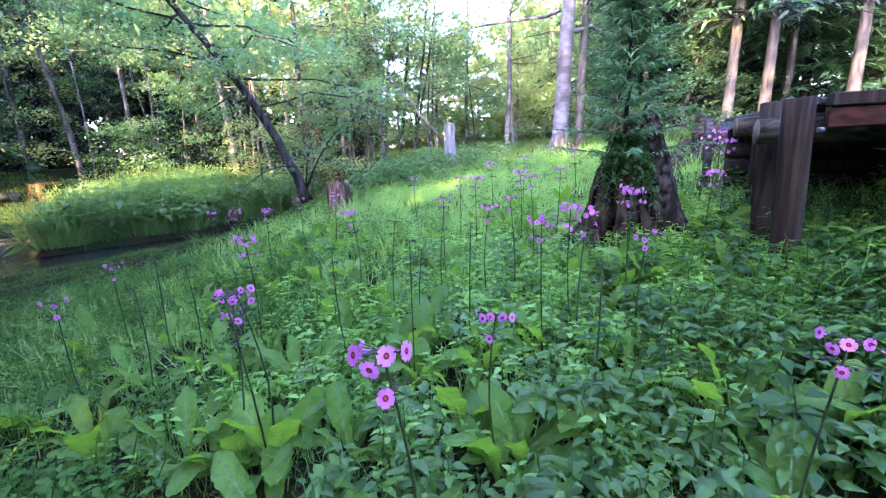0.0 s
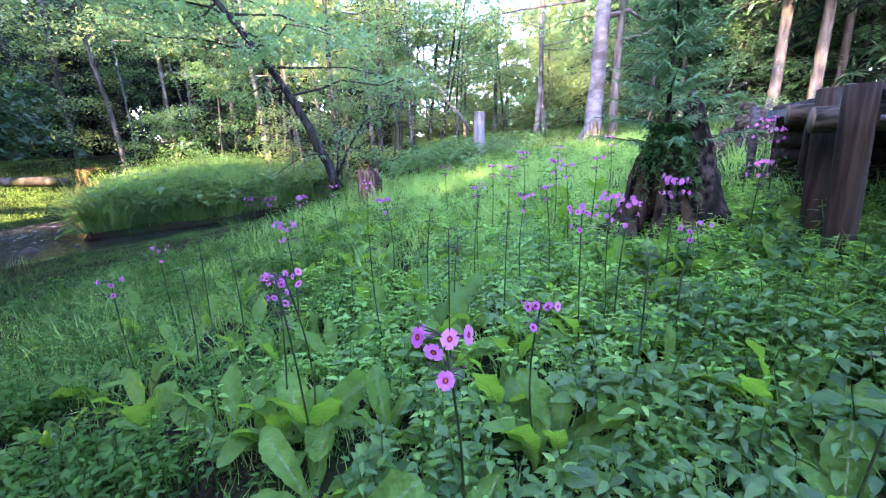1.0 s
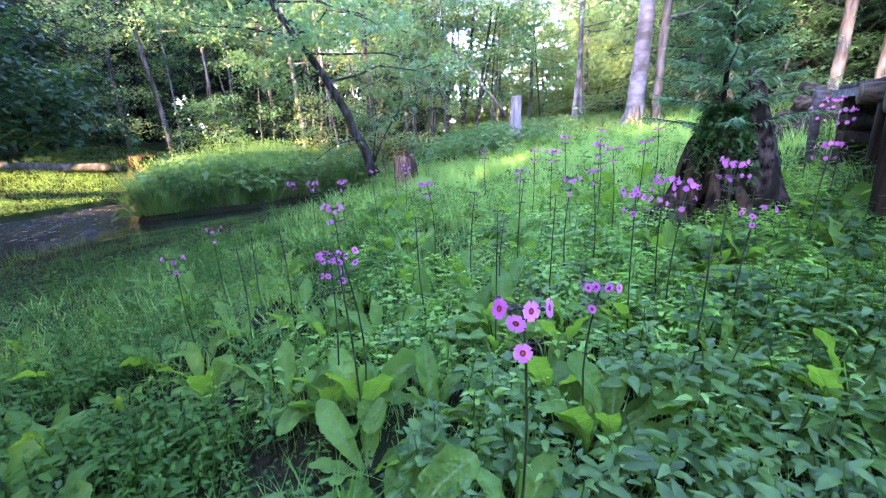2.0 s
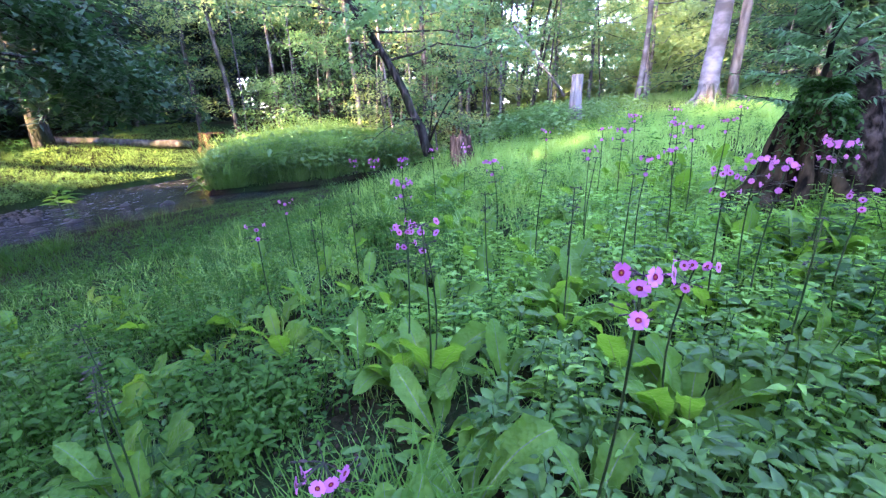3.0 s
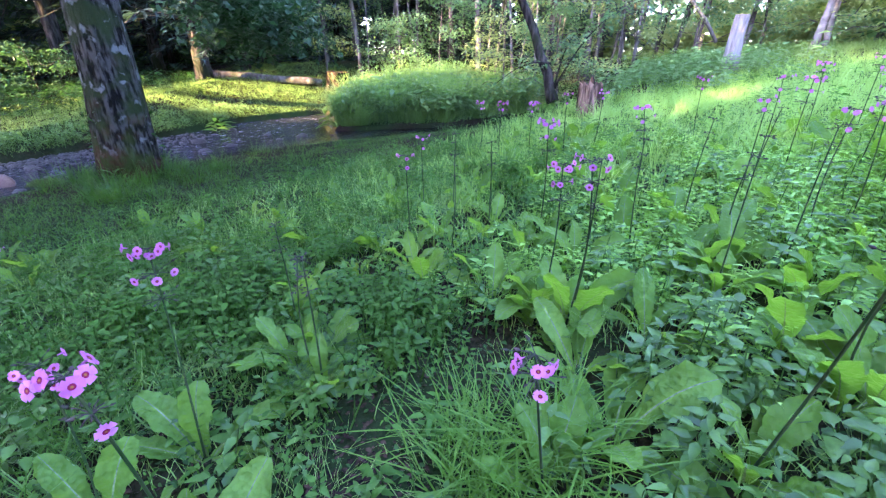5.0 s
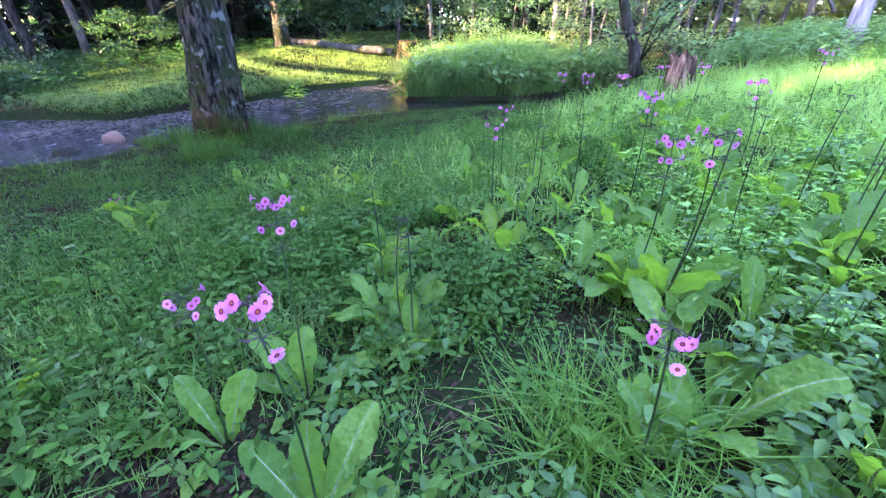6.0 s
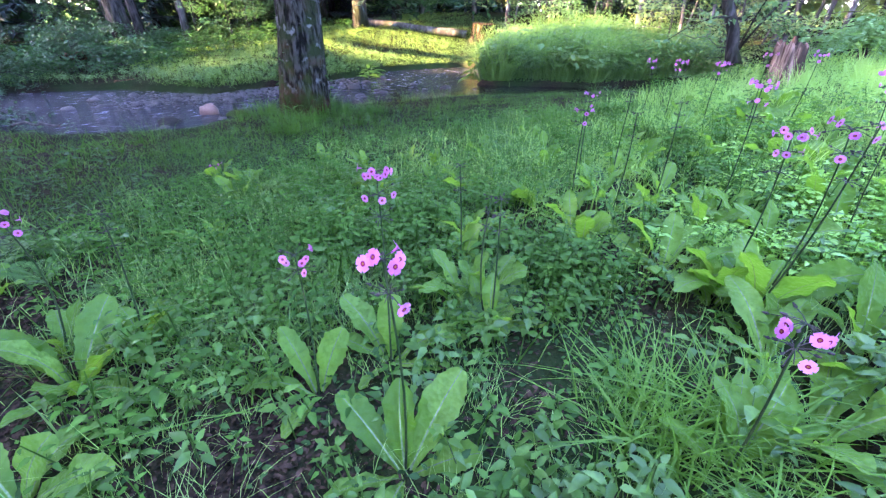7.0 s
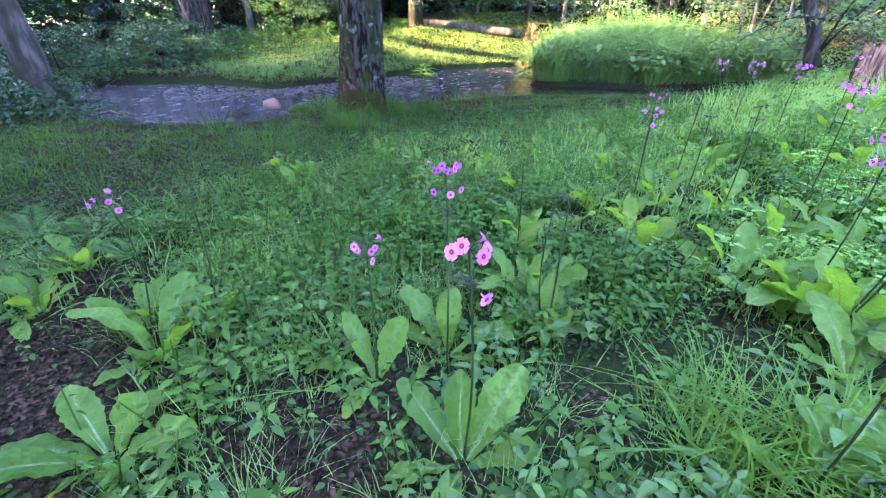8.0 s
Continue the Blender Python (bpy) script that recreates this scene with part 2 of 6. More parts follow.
def soup(name, verts, faces, mats, index=None, smooth=True):
    """A mesh from arrays: faces is a list of (m, 3) or (m, 4) index arrays."""
    me = bpy.data.meshes.new(name)
    verts = np.asarray(verts, dtype=np.float32)
    faces = [np.asarray(f, dtype=np.int32) for f in faces if len(f)]
    me.vertices.add(len(verts))
    me.vertices.foreach_set("co", verts.ravel())
    loops = np.concatenate([f.ravel() for f in faces])
    totals = np.concatenate([np.full(len(f), f.shape[1], dtype=np.int32) for f in faces])
    starts = np.concatenate([[0], np.cumsum(totals)[:-1]]).astype(np.int32)
    me.loops.add(len(loops))
    me.loops.foreach_set("vertex_index", loops)
    me.polygons.add(len(totals))
    me.polygons.foreach_set("loop_start", starts)
    me.polygons.foreach_set("loop_total", totals)
    if index is not None:
        me.polygons.foreach_set("material_index", np.asarray(index, dtype=np.int32))
    me.polygons.foreach_set("use_smooth", np.full(len(totals), smooth))
    for m in (mats if isinstance(mats, (list, tuple)) else [mats]):
        me.materials.append(m)
    me.update(calc_edges=True)
    return me


def part(name, me, parent, label="", m=None):
    ob = new(name, me)
    ob.parent = parent
    if m is not None:
        ob.matrix_basis = m
    if label:
        ob["label"] = label
    return ob


def thing(name, x, y, z, label, category, group="", rz=0.0, kind=""):
    ob = new(name)
    ob.empty_display_size = 0.05
    ob.matrix_basis = pose(x, y, z, 0, 0, rz)
    return tagged(ob, label, category, group, kind)


def rots(yaw, pitch, roll):
    """Stack of matrices Rz(yaw) Rx(pitch) Ry(roll)."""
    cy, sy, cp, sp, cr, sr = np.cos(yaw), np.sin(yaw), np.cos(pitch), np.sin(pitch), np.cos(roll), np.sin(roll)
    o, i = np.zeros_like(cy), np.ones_like(cy)
    rz = np.stack([cy, -sy, o, sy, cy, o, o, o, i], -1).reshape(-1, 3, 3)
    rx = np.stack([i, o, o, o, cp, -sp, o, sp, cp], -1).reshape(-1, 3, 3)
    ry = np.stack([cr, o, sr, o, i, o, -sr, o, cr], -1).reshape(-1, 3, 3)
    return rz @ rx @ ry


def scatter(tv, tf, pos, yaw, pitch, roll, size):
    """Copies of a small template (verts, list of faces) merged into arrays."""
    tv = np.asarray(tv, float)
    n, k = len(pos), len(tv)
    size = np.asarray(size, float)
    sv = tv[None] * (size[:, None, None] if size.ndim == 1 else size[:, None, :])
    v = np.einsum("nij,nkj->nki", rots(yaw, pitch, roll), sv) + np.asarray(pos)[:, None, :]
    off = (np.arange(n) * k)[:, None, None]
    return v.reshape(-1, 3), [(np.asarray(f)[None] + off).reshape(-1, len(f[0])) for f in tf]


def merge(chunks):
    """Joins (verts, face arrays) chunks."""
    vs, f3, f4, o = [], [], [], 0
    for v, fs in chunks:
        for f in fs:
            f = np.asarray(f)
            if len(f):
                (f3 if f.shape[1] == 3 else f4).append(f + o)
        vs.append(v)
        o += len(v)
    return np.concatenate(vs), [np.concatenate(g) for g in (f3, f4) if g]


def tube(pts, radii, sides=10, cap=True, rough=0.0, seed=0):
    """A tapered, slightly uneven tube along points."""
    pts, radii = np.asarray(pts, float), np.asarray(radii, float)
    t = np.gradient(pts, axis=0)
    t /= np.linalg.norm(t, axis=1)[:, None] + 1e-9
    ref = np.array([1.0, 0.03, 0.0]) if abs(t[0][0]) < 0.8 else np.array([0.0, 1.0, 0.03])
    a = np.cross(t, ref)
    a /= np.linalg.norm(a, axis=1)[:, None]
    b = np.cross(t, a)
    ang = np.linspace(0, 2 * np.pi, sides, endpoint=False)
    r = radii[:, None] * np.ones(sides)[None]
    if rough:
        g = np.random.default_rng(seed)
        lobes = sum(g.uniform(-1, 1) * np.cos(k * ang + g.uniform(0, 6)) for k in (2, 3, 5)) / 2
        r = r * (1 + rough * lobes[None] + rough * 0.5 * g.normal(size=r.shape))
    v = pts[:, None] + r[..., None] * (np.cos(ang)[None, :, None] * a[:, None] + np.sin(ang)[None, :, None] * b[:, None])
    m = len(pts)
    i = np.arange(m - 1)[:, None] * sides
    j = np.arange(sides)[None]
    q = np.stack([i + j, i + (j + 1) % sides, i + sides + (j + 1) % sides, i + sides + j], -1).reshape(-1, 4)
    v = v.reshape(-1, 3)
    fs = [q]
    if cap:
        v = np.concatenate([v, pts[:1], pts[-1:]])
        c0, c1 = m * sides, m * sides + 1
        j = np.arange(sides)
        fs.append(np.concatenate([np.stack([np.full(sides, c0), (j + 1) % sides, j], -1),
                                  np.stack([np.full(sides, c1), (m - 1) * sides + j, (m - 1) * sides + (j + 1) % sides], -1)]))
    return v, fs


# ---------------------------------------------------------------- the lie of the land
STREAM = np.array([(-7.6, -6), (-6.95, -2.2), (-6.7, -1.35), (-6.1, -0.85), (-5.3, -0.6), (-4.9, -0.25), (-4.5, 0.5), (-4.62, 1.5), (-4.3, 2.6), (-4.15, 3.3), (-3.7, 3.9), (-3.4, 4.5),
                   (-2.95, 5.1), (-2.3, 6.6), (-1.9, 7.6), (-2.4, 7.8), (-2.75, 7.2), (-3.4, 5.3), (-4.05, 4.75), (-4.6, 4.2), (-5.3, 5.6),
                   (-6.4, 5.7), (-6.7, 4.2), (-6.3, 2.9), (-6.1, 1.2), (-7.2, 0.46), (-7.8, -0.8), (-9, -6)])
WATER = -0.14


def stream_dist(x, y):
    """Metres to the water's edge, negative in the water."""
    x, y = np.asarray(x, float), np.asarray(y, float)
    best, inside = np.full(x.shape, 1e9), np.zeros(x.shape, bool)
    for (ax, ay), (bx, by) in zip(STREAM, np.roll(STREAM, -1, 0)):
        ex, ey = bx - ax, by - ay
        s = np.clip(((x - ax) * ex + (y - ay) * ey) / (ex * ex + ey * ey), 0, 1)
        best = np.minimum(best, np.hypot(x - ax - s * ex, y - ay - s * ey))
        if abs(ey) > 1e-9:
            cross = ((ay > y) != (by > y)) & (x < ex * (y - ay) / ey + ax)
            inside ^= cross
    return np.where(inside, -best, best)


def smax(a, b, k):
    return 0.5 * (a + b + np.sqrt((a - b) ** 2 + k * k))


def soil(x, y):
    """The height of the ground."""
    x, y = np.asarray(x, float), np.asarray(y, float)
    near = smax(-0.04 + 0.125 * x + 0.097 * y, -0.135, 0.11)
    near = -smax(-near, -np.clip(0.85 + 0.03 * x, 0.6, 1.2), 0.15)
    far = np.clip(0.11 * y - 0.10, -0.07, 0.75)
    xc = np.interp(y, [-6, -2, 0, 1.5, 3, 4.3, 5.2, 7, 9], [-7.8, -7, -6, -5.4, -5.2, -4.2, -3.3, -2.4, -1.5])
    w = np.clip((x - xc) / 1.4 + 0.5, 0, 1)
    w = w * w * (3 - 2 * w)
    z = near * w + far * (1 - w)
    z = z + 0.09 * np.exp(-((x + 4.25) ** 2 + (y - 1.4) ** 2) / 0.25)
    d = stream_dist(x, y)
    rise = np.where((x > -5.9) & (y > 4.1) & (y < 8.2), 0.14, 0.33)
    z = np.where((w < 0.5) & (d > 0), np.minimum(z, WATER + 0.07 + rise * d), z)
    z = np.where((d > 0) & (d < 0.35), np.minimum(z, WATER + 0.10 + d * 0.9), z)
    z = np.where((d > 0) & (w > 0.5) & (d < 1.2), np.minimum(z, WATER + 0.03 + 0.10 * d), z)
    z = np.where(d < 0, WATER - 0.02 - 0.10 * np.clip(-d / 0.4, 0, 1), z)
    lump = 0.012 * np.sin(7.1 * x + 1.3 * y) * np.sin(5.3 * y - 2.1 * x) + 0.010 * np.sin(17 * x + 3) * np.sin(15 * y)
    return z + np.where(d > 0.1, lump, 0)


def grid_axis(lo, hi, mid0, mid1, step, outer):
    a = np.arange(mid0, mid1 + 1e-6, step)
    left = mid0 - np.cumsum(np.geomspace(step, outer, 26))
    right = mid1 + np.cumsum(np.geomspace(step, outer, 26))
    return np.concatenate([[lo], left[left > lo][::-1], a, right[right < hi], [hi]])


gx, gy = grid_axis(-300, 300, -9, 4, 0.07, 20), grid_axis(-300, 300, -3, 8, 0.07, 20)
X, Y = np.meshgrid(gx, gy)
V = np.stack([X, Y, soil(X, Y)], -1).reshape(-1, 3)
nx, ny = len(gx), len(gy)
i = (np.arange(ny - 1)[:, None] * nx + np.arange(nx - 1)[None]).ravel()
tagged(new("ground", soup("ground", V, [np.stack([i, i + 1, i + 1 + nx, i + nx], -1)], M_SOIL)), "dark brown forest soil with litter and moss", "ground", kind="structure")

# water sheet, cut to the stream's outline and a little under the banks
bm = bmesh.new()
edge_dir = np.roll(STREAM, -1, 0) - np.roll(STREAM, 1, 0)
edge_dir /= np.linalg.norm(edge_dir, axis=1)[:, None]
OUTER = STREAM + 0.16 * np.column_stack([edge_dir[:, 1], -edge_dir[:, 0]])
ring = [bm.verts.new((px, py, WATER)) for px, py in OUTER]
bm.faces.new(ring)
bmesh.ops.triangulate(bm, faces=bm.faces[:])
me = bpy.data.meshes.new("water")
bm.to_mesh(me)
bm.free()
me.materials.append(M_WATER)
tagged(new("water", me), "shallow clear forest stream with ripples over dark stones", "stream", kind="structure")

# ---------------------------------------------------------------- leaf shapes


def leaf_shape(n=4, width=0.42, fold=0.25, droop=0.15, tip=1.0):
    """An oval, folded leaf of length 1 along y: verts and quads."""
    s = np.linspace(0, 1, n + 1)
    w = width * np.sin(np.pi * s ** 0.75 * 0.985 + 0.01) ** tip
    z = -droop * s * s
    v = np.concatenate([np.stack([-w, s, z + fold * w], -1), np.stack([0 * s, s, z], -1), np.stack([w, s, z + fold * w], -1)])
    i = np.arange(n)
    m = n + 1
    f = np.concatenate([np.stack([i, i + m, i + m + 1, i + 1], -1), np.stack([i + m, i + 2 * m, i + 2 * m + 1, i + m + 1], -1)])
    return v, [f]


# a pointed herb leaf and two simple folded leaves for crowns and creeping plants
LEAF3 = (np.array([(0, 0, 0), (0, 0.5, -0.04), (0, 1, -0.16), (0.235, 0.26, 0.06), (0.175, 0.60, 0.01), (-0.235, 0.26, 0.06), (-0.175, 0.60, 0.01)]),
         [np.array([(0, 3, 1), (1, 3, 4), (1, 4, 2), (0, 1, 5), (1, 6, 5), (1, 2, 6)])])
LEAF2 = (np.array([(0, 0, 0), (0.30, 0.45, 0.06), (0.0, 1, -0.12), (-0.30, 0.45, 0.06)]), [np.array([(0, 1, 2), (0, 2, 3)])])
LEAF1 = (np.array([(0, 0, 0), (0.27, 0.3, 0.06), (0.22, 0.65, 0.02), (0, 1, -0.12), (-0.22, 0.65, 0.02), (-0.27, 0.3, 0.06)]), [np.array([(0, 1, 2, 3), (0, 3, 4, 5)])])


def blade_shape(seg=3, width=0.035, lean=0.35):
    s = np.linspace(0, 1, seg + 1)
    y, z = lean * s ** 2, s * (1 - 0.25 * lean * s)
    w = width * (1 - s ** 1.6) + 0.002
    v = np.concatenate([np.stack([-w, y, z], -1), np.stack([w, y, z], -1)])
    i = np.arange(seg)
    q = np.stack([i, i + seg + 1, i + seg + 2, i + 1], -1)
    return v, [q[:-1], np.array([(seg - 1, 2 * seg, seg)])]


BLADES = [blade_shape(2, 0.03, 0.25), blade_shape(2, 0.025, 0.6), blade_shape(3, 0.022, 1.0)]


def in_area(n, x0, x1, y0, y1, keep):
    """n random places in a box where keep(x, y) is above a random number."""
    out = []
    while sum(len(o) for o in out) < n:
        x, y = rng.uniform(x0, x1, n), rng.uniform(y0, y1, n)
        ok = rng.uniform(size=n) < keep(x, y)
        out.append(np.stack([x[ok], y[ok]], -1))
    p = np.concatenate(out)[:n]
    return p


def grass(name, label, n, box, keep, height, mat, width=1.0, shore=False, tilt=0.15):
    p = in_area(n, *box, keep)
    z = soil(p[:, 0], p[:, 1]) - 0.005
    pos = np.column_stack([p, z])
    chunks = []
    kind = rng.integers(0, len(BLADES), n)
    patch = 0.78 + 0.25 * np.sin(2.3 * p[:, 0] + 1.7 * p[:, 1]) * np.sin(1.9 * p[:, 1] - 0.8 * p[:, 0]) + 0.22 * np.sin(8.3 * p[:, 0] + 1) * np.sin(7.1 * p[:, 1])
    if shore:
        patch = patch * np.clip(0.45 + 0.7 * stream_dist(p[:, 0], p[:, 1]), 0, 1)
    for k, (bv, bf) in enumerate(BLADES):
        q = kind == k
        m = q.sum()
        h = height * rng.uniform(0.5, 1.15, m) * patch[q]
        size = np.column_stack([width * np.full(m, height) * rng.uniform(0.7, 1.3, m), h, h])
        chunks.append(scatter(bv, bf, pos[q], rng.uniform(0, 6.28, m), rng.normal(0, tilt, m), rng.normal(0, tilt, m), size))
    v, f = merge(chunks)
    return tagged(new(name, soup(name, v, f, mat)), label, "grass", kind="stuff")


def cl(v):
    return np.clip(v, 0, 1)


def clumped(name, label, count, per, box, keep, height, mat, width=0.5, spread=(0.06, 0.16)):
    """Grass in separate clumps of their own height, blades arching outward."""
    c = in_area(count, *box, keep)
    rad, hc = rng.uniform(*spread, count), height * rng.uniform(0.5, 1.3, count)
    off = rng.normal(0, 1, (count * per, 2)) * np.repeat(rad, per)[:, None] * 0.6
    p = np.repeat(c, per, axis=0) + off
    hb = np.repeat(hc, per) * rng.uniform(0.55, 1.1, len(p))
    ok = stream_dist(p[:, 0], p[:, 1]) > 0.0
    p, off, hb = p[ok], off[ok], hb[ok]
    pos = np.column_stack([p, soil(p[:, 0], p[:, 1]) - 0.006])
    yaw = np.arctan2(-off[:, 0], off[:, 1]) + rng.normal(0, 0.6, len(p))
    kind = rng.integers(0, len(BLADES), len(p))
    chunks = []
    for k, (bv, bf) in enumerate(BLADES):
        q = kind == k
        m = q.sum()
        size = np.column_stack([width * height * rng.uniform(0.7, 1.3, m), hb[q], hb[q]])
        chunks.append(scatter(bv, bf, pos[q], yaw[q], rng.normal(-0.12, 0.14, m), rng.normal(0, 0.14, m), size))
    v, f = merge(chunks)
    return tagged(new(name, soup(name, v, f, mat)), label, "grass", kind="stuff")


def dry(x, y, m=0.02):
    return (stream_dist(x, y) > m) * 1.0


def bare(x, y):
    """1 where the brown litter lies open."""
    b = np.exp(-((x + 1.75) ** 2 + (y + 0.72) ** 2) / 0.10) + np.exp(-((x + 2.2) ** 2 + (y + 0.62) ** 2) / 0.06) + np.exp(-((x + 1.45) ** 2 + (y + 0.78) ** 2) / 0.05)
    b = b + 0.95 * np.exp(-((x + 1.0) ** 2 + (y + 0.26) ** 2) / 0.05) + 0.85 * np.exp(-((x + 0.74) ** 2 + (y - 0.28) ** 2) / 0.02)
    return cl(0.82 * b)


def lawn_side(x, y):
    """1 on the short grass between the herbs and the water."""
    return cl(0.5 - 2.6 * (x + 2.85 + 0.16 * y - 0.45 * np.maximum(y - 1.4, 0)))


def headland(x, y):
    """1 on the tall-grass bank beyond the water."""
    edge = np.interp(y, [4.2, 4.75, 5.3, 7.2, 7.8], [-4.6, -4.05, -3.4, -2.75, -2.4])
    return ((y > 4.15) & (x < edge + 0.05) & (x > -5.9) & (stream_dist(x, y) > 0.01)) * 1.0


# ---------------------------------------------------------------- trees


def sprays(centres, per, radius, size, flat=0.18, droop=0.25):
    """Flat layers of leaves round the ends of twigs."""
    n = len(centres) * per
    c = np.repeat(np.asarray(centres), per, axis=0)
    r = radius * np.sqrt(rng.uniform(0, 1, n)) * np.repeat(rng.uniform(0.6, 1.3, len(centres)), per)
    a = rng.uniform(0, 6.28, n)
    tilt = np.repeat(rng.normal(0, 0.25, (len(centres), 2)), per, axis=0)
    off = np.column_stack([r * np.cos(a), r * np.sin(a), rng.normal(0, flat * radius, n) - droop * r * r / radius])
    off[:, 2] += tilt[:, 0] * off[:, 0] + tilt[:, 1] * off[:, 1]
    return scatter(*LEAF2, c + off, rng.uniform(0, 6.28, n), rng.normal(-0.25, 0.35, n), rng.normal(0, 0.35, n), size * rng.uniform(0.6, 1.3, n))


def trunk_curve(h, r, lean, bend, n=14, flare=1.6, seed=0, wobble=0.012):
    g = np.random.default_rng(seed)
    s = np.linspace(0, 1, n) ** 1.3
    wob = np.cumsum(g.normal(0, wobble * h / n, (n, 2)), axis=0)
    pts = np.column_stack([lean[0] * s + bend[0] * s * s + wob[:, 0], lean[1] * s + bend[1] * s * s + wob[:, 1], h * s - 0.08])
    rad = r * (1 - 0.72 * s) * (1 + (flare - 1) * np.exp(-s * h / (2.2 * r)))
    return pts, rad


def broadleaf(x, y, h, r, label, bark=None, leaf=None, low=0.3, spread=1.6, boughs=14, per=40, size=0.07, lean=(0, 0), bend=(0, 0), seed=1,
              name="tree", sides=12, z=None, extra=(), fine=True, wobble=0.03):
    """A broad-leaved tree: trunk, limbs and layered leaf sprays."""
    g = np.random.default_rng(seed)
    z = float(soil(x, y)) if z is None else z
    t = thing(name, x, y, z, label, "tree")
    pts, rad = trunk_curve(h, r, lean, bend, flare=1.3, seed=seed, wobble=wobble)
    part("trunk", soup("trunk", *tube(pts, rad, sides, rough=0.08, seed=seed), bark), t)
    limbs, ends, over = [], [], []
    for k in range(boughs):
        s = low + (1 - low) * (k + 0.5) / boughs
        i = s ** (1 / 1.3) * (len(pts) - 1)
        p = np.array([np.interp(i, range(len(pts)), pts[:, c]) for c in range(3)])
        az = 2.4 * k + g.uniform(-0.5, 0.5)
        ln = spread * (1.15 - 0.75 * (s - low) / (1 - low)) * g.uniform(0.7, 1.2)
        d = np.array([math.cos(az), math.sin(az), g.uniform(0.05, 0.45)])
        q = p + d * ln * np.linspace(0, 1, 6)[:, None] + np.array([0, 0, -0.15 * ln]) * (np.linspace(0, 1, 6)[:, None] ** 2)
        q[1:] += g.normal(0, 0.03 * ln, (5, 3))
        limbs.append(tube(q, np.linspace(min(r * 0.28, 0.035), 0.005, 6), 5, cap=False))
        for u in (0.45, 0.65, 0.85, 1.0):
            e = np.array([np.interp(u * 5, range(6), q[:, c]) for c in range(3)])
            ends.append(e + g.normal(0, 0.12 * ln, 3) * (1, 1, 0.35))
            if u > 0.5:
                side = np.cross(d, (0, 0, 1)) * g.choice([-1, 1]) * ln * 0.3
                ends.append(e + side)
    for e in extra:
        e = np.asarray(e, float) - (x, y, z)
        i = np.argmin(np.abs(pts[:, 2] - (e[2] + 0.25)))
        q = pts[i] + (e - pts[i]) * np.linspace(0, 1, 6)[:, None] + np.array([0, 0, 0.25]) * np.sin(np.linspace(0, 3.14, 6))[:, None]
        limbs.append(tube(q, np.linspace(min(r * 0.15, 0.016), 0.004, 6), 5, cap=False))
        over += [q[5] + g.normal(0, 0.22, 3) * (1, 1, 0.6) for _ in range(6)] + [q[4], q[3]]
    if fine:
        for lv in limbs:
            part("limb", soup("limb", *lv, bark), t)
    else:
        part("limb_layer", soup("limb_layer", *merge(limbs), bark), t)["kind"] = "stuff"
    if per:
        leaves = sprays(ends, per, 0.24 * spread, size)
        if over:
            leaves = merge([leaves, sprays(over, 85, 0.36, 0.085)])
        part("crown", soup("crown", *leaves, leaf), t)
    return t


TWIG = (np.array([(0, 0, 0), (0.085, 0.45, 0.015), (0, 1, -0.1), (-0.085, 0.45, 0.015)]), [np.array([(0, 1, 2), (0, 2, 3)])])


def conifer(x, y, h, r, label, low=0.12, spread=1.3, tiers=20, arms=6, per=26, size=0.13, needle=None, bark=None, seed=1, name="spruce_tree", z=None, lean=(0, 0), droop=0.35):
    """A spruce: straight trunk and whorls of drooping boughs with needled twigs."""
    g = np.random.default_rng(seed)
    z = float(soil(x, y)) if z is None else z
    t = thing(name, x, y, z, label, "tree")
    pts, rad = trunk_curve(h, r, lean, (0, 0), flare=1.35, seed=seed)
    part("trunk", soup("trunk", *tube(pts, rad, 10, rough=0.06, seed=seed), bark), t)
    arms_v, P, W, S = [], [], [], []
    for k in range(tiers):
        s = low + (1 - low) * (k / tiers) ** 0.9
        c = np.array([lean[0] * s, lean[1] * s, h * s])
        for j in range(arms):
            az = 6.283 * j / arms + k * 1.1 + g.uniform(-0.3, 0.3)
            ln = spread * (1 - 0.92 * (s - low) / (1 - low)) * g.uniform(0.7, 1.15)
            u = np.linspace(0, 1, 5)
            q = c + np.column_stack([math.cos(az) * ln * u, math.sin(az) * ln * u, ln * (0.25 * u - droop * u * u * 1.4)])
            arms_v.append(tube(q[::2], np.linspace(max(0.004, 0.012 * ln), 0.002, 3), 3, cap=False))
            v = g.uniform(0.08, 1, per)
            sd = g.choice([-1, 1], per)
            base = np.column_stack([np.interp(v * 4, range(5), q[:, c2]) for c2 in range(3)])
            P.append(base)
            W.append(az - 1.571 + sd * g.uniform(0.35, 1.1, per))
            S.append(size * g.uniform(0.7, 1.3, per) * (1.25 - 0.5 * v))
    part("bough_layer", soup("bough_layer", *merge(arms_v), M_BARK_DARK), t)["kind"] = "stuff"
    P, W, S = np.concatenate(P), np.concatenate(W), np.concatenate(S)
    n = len(P)
    part("needles", soup("needles", *scatter(*TWIG, P, W, g.normal(-0.25, 0.25, n), g.normal(0, 0.3, n), S), needle), t)
    return t


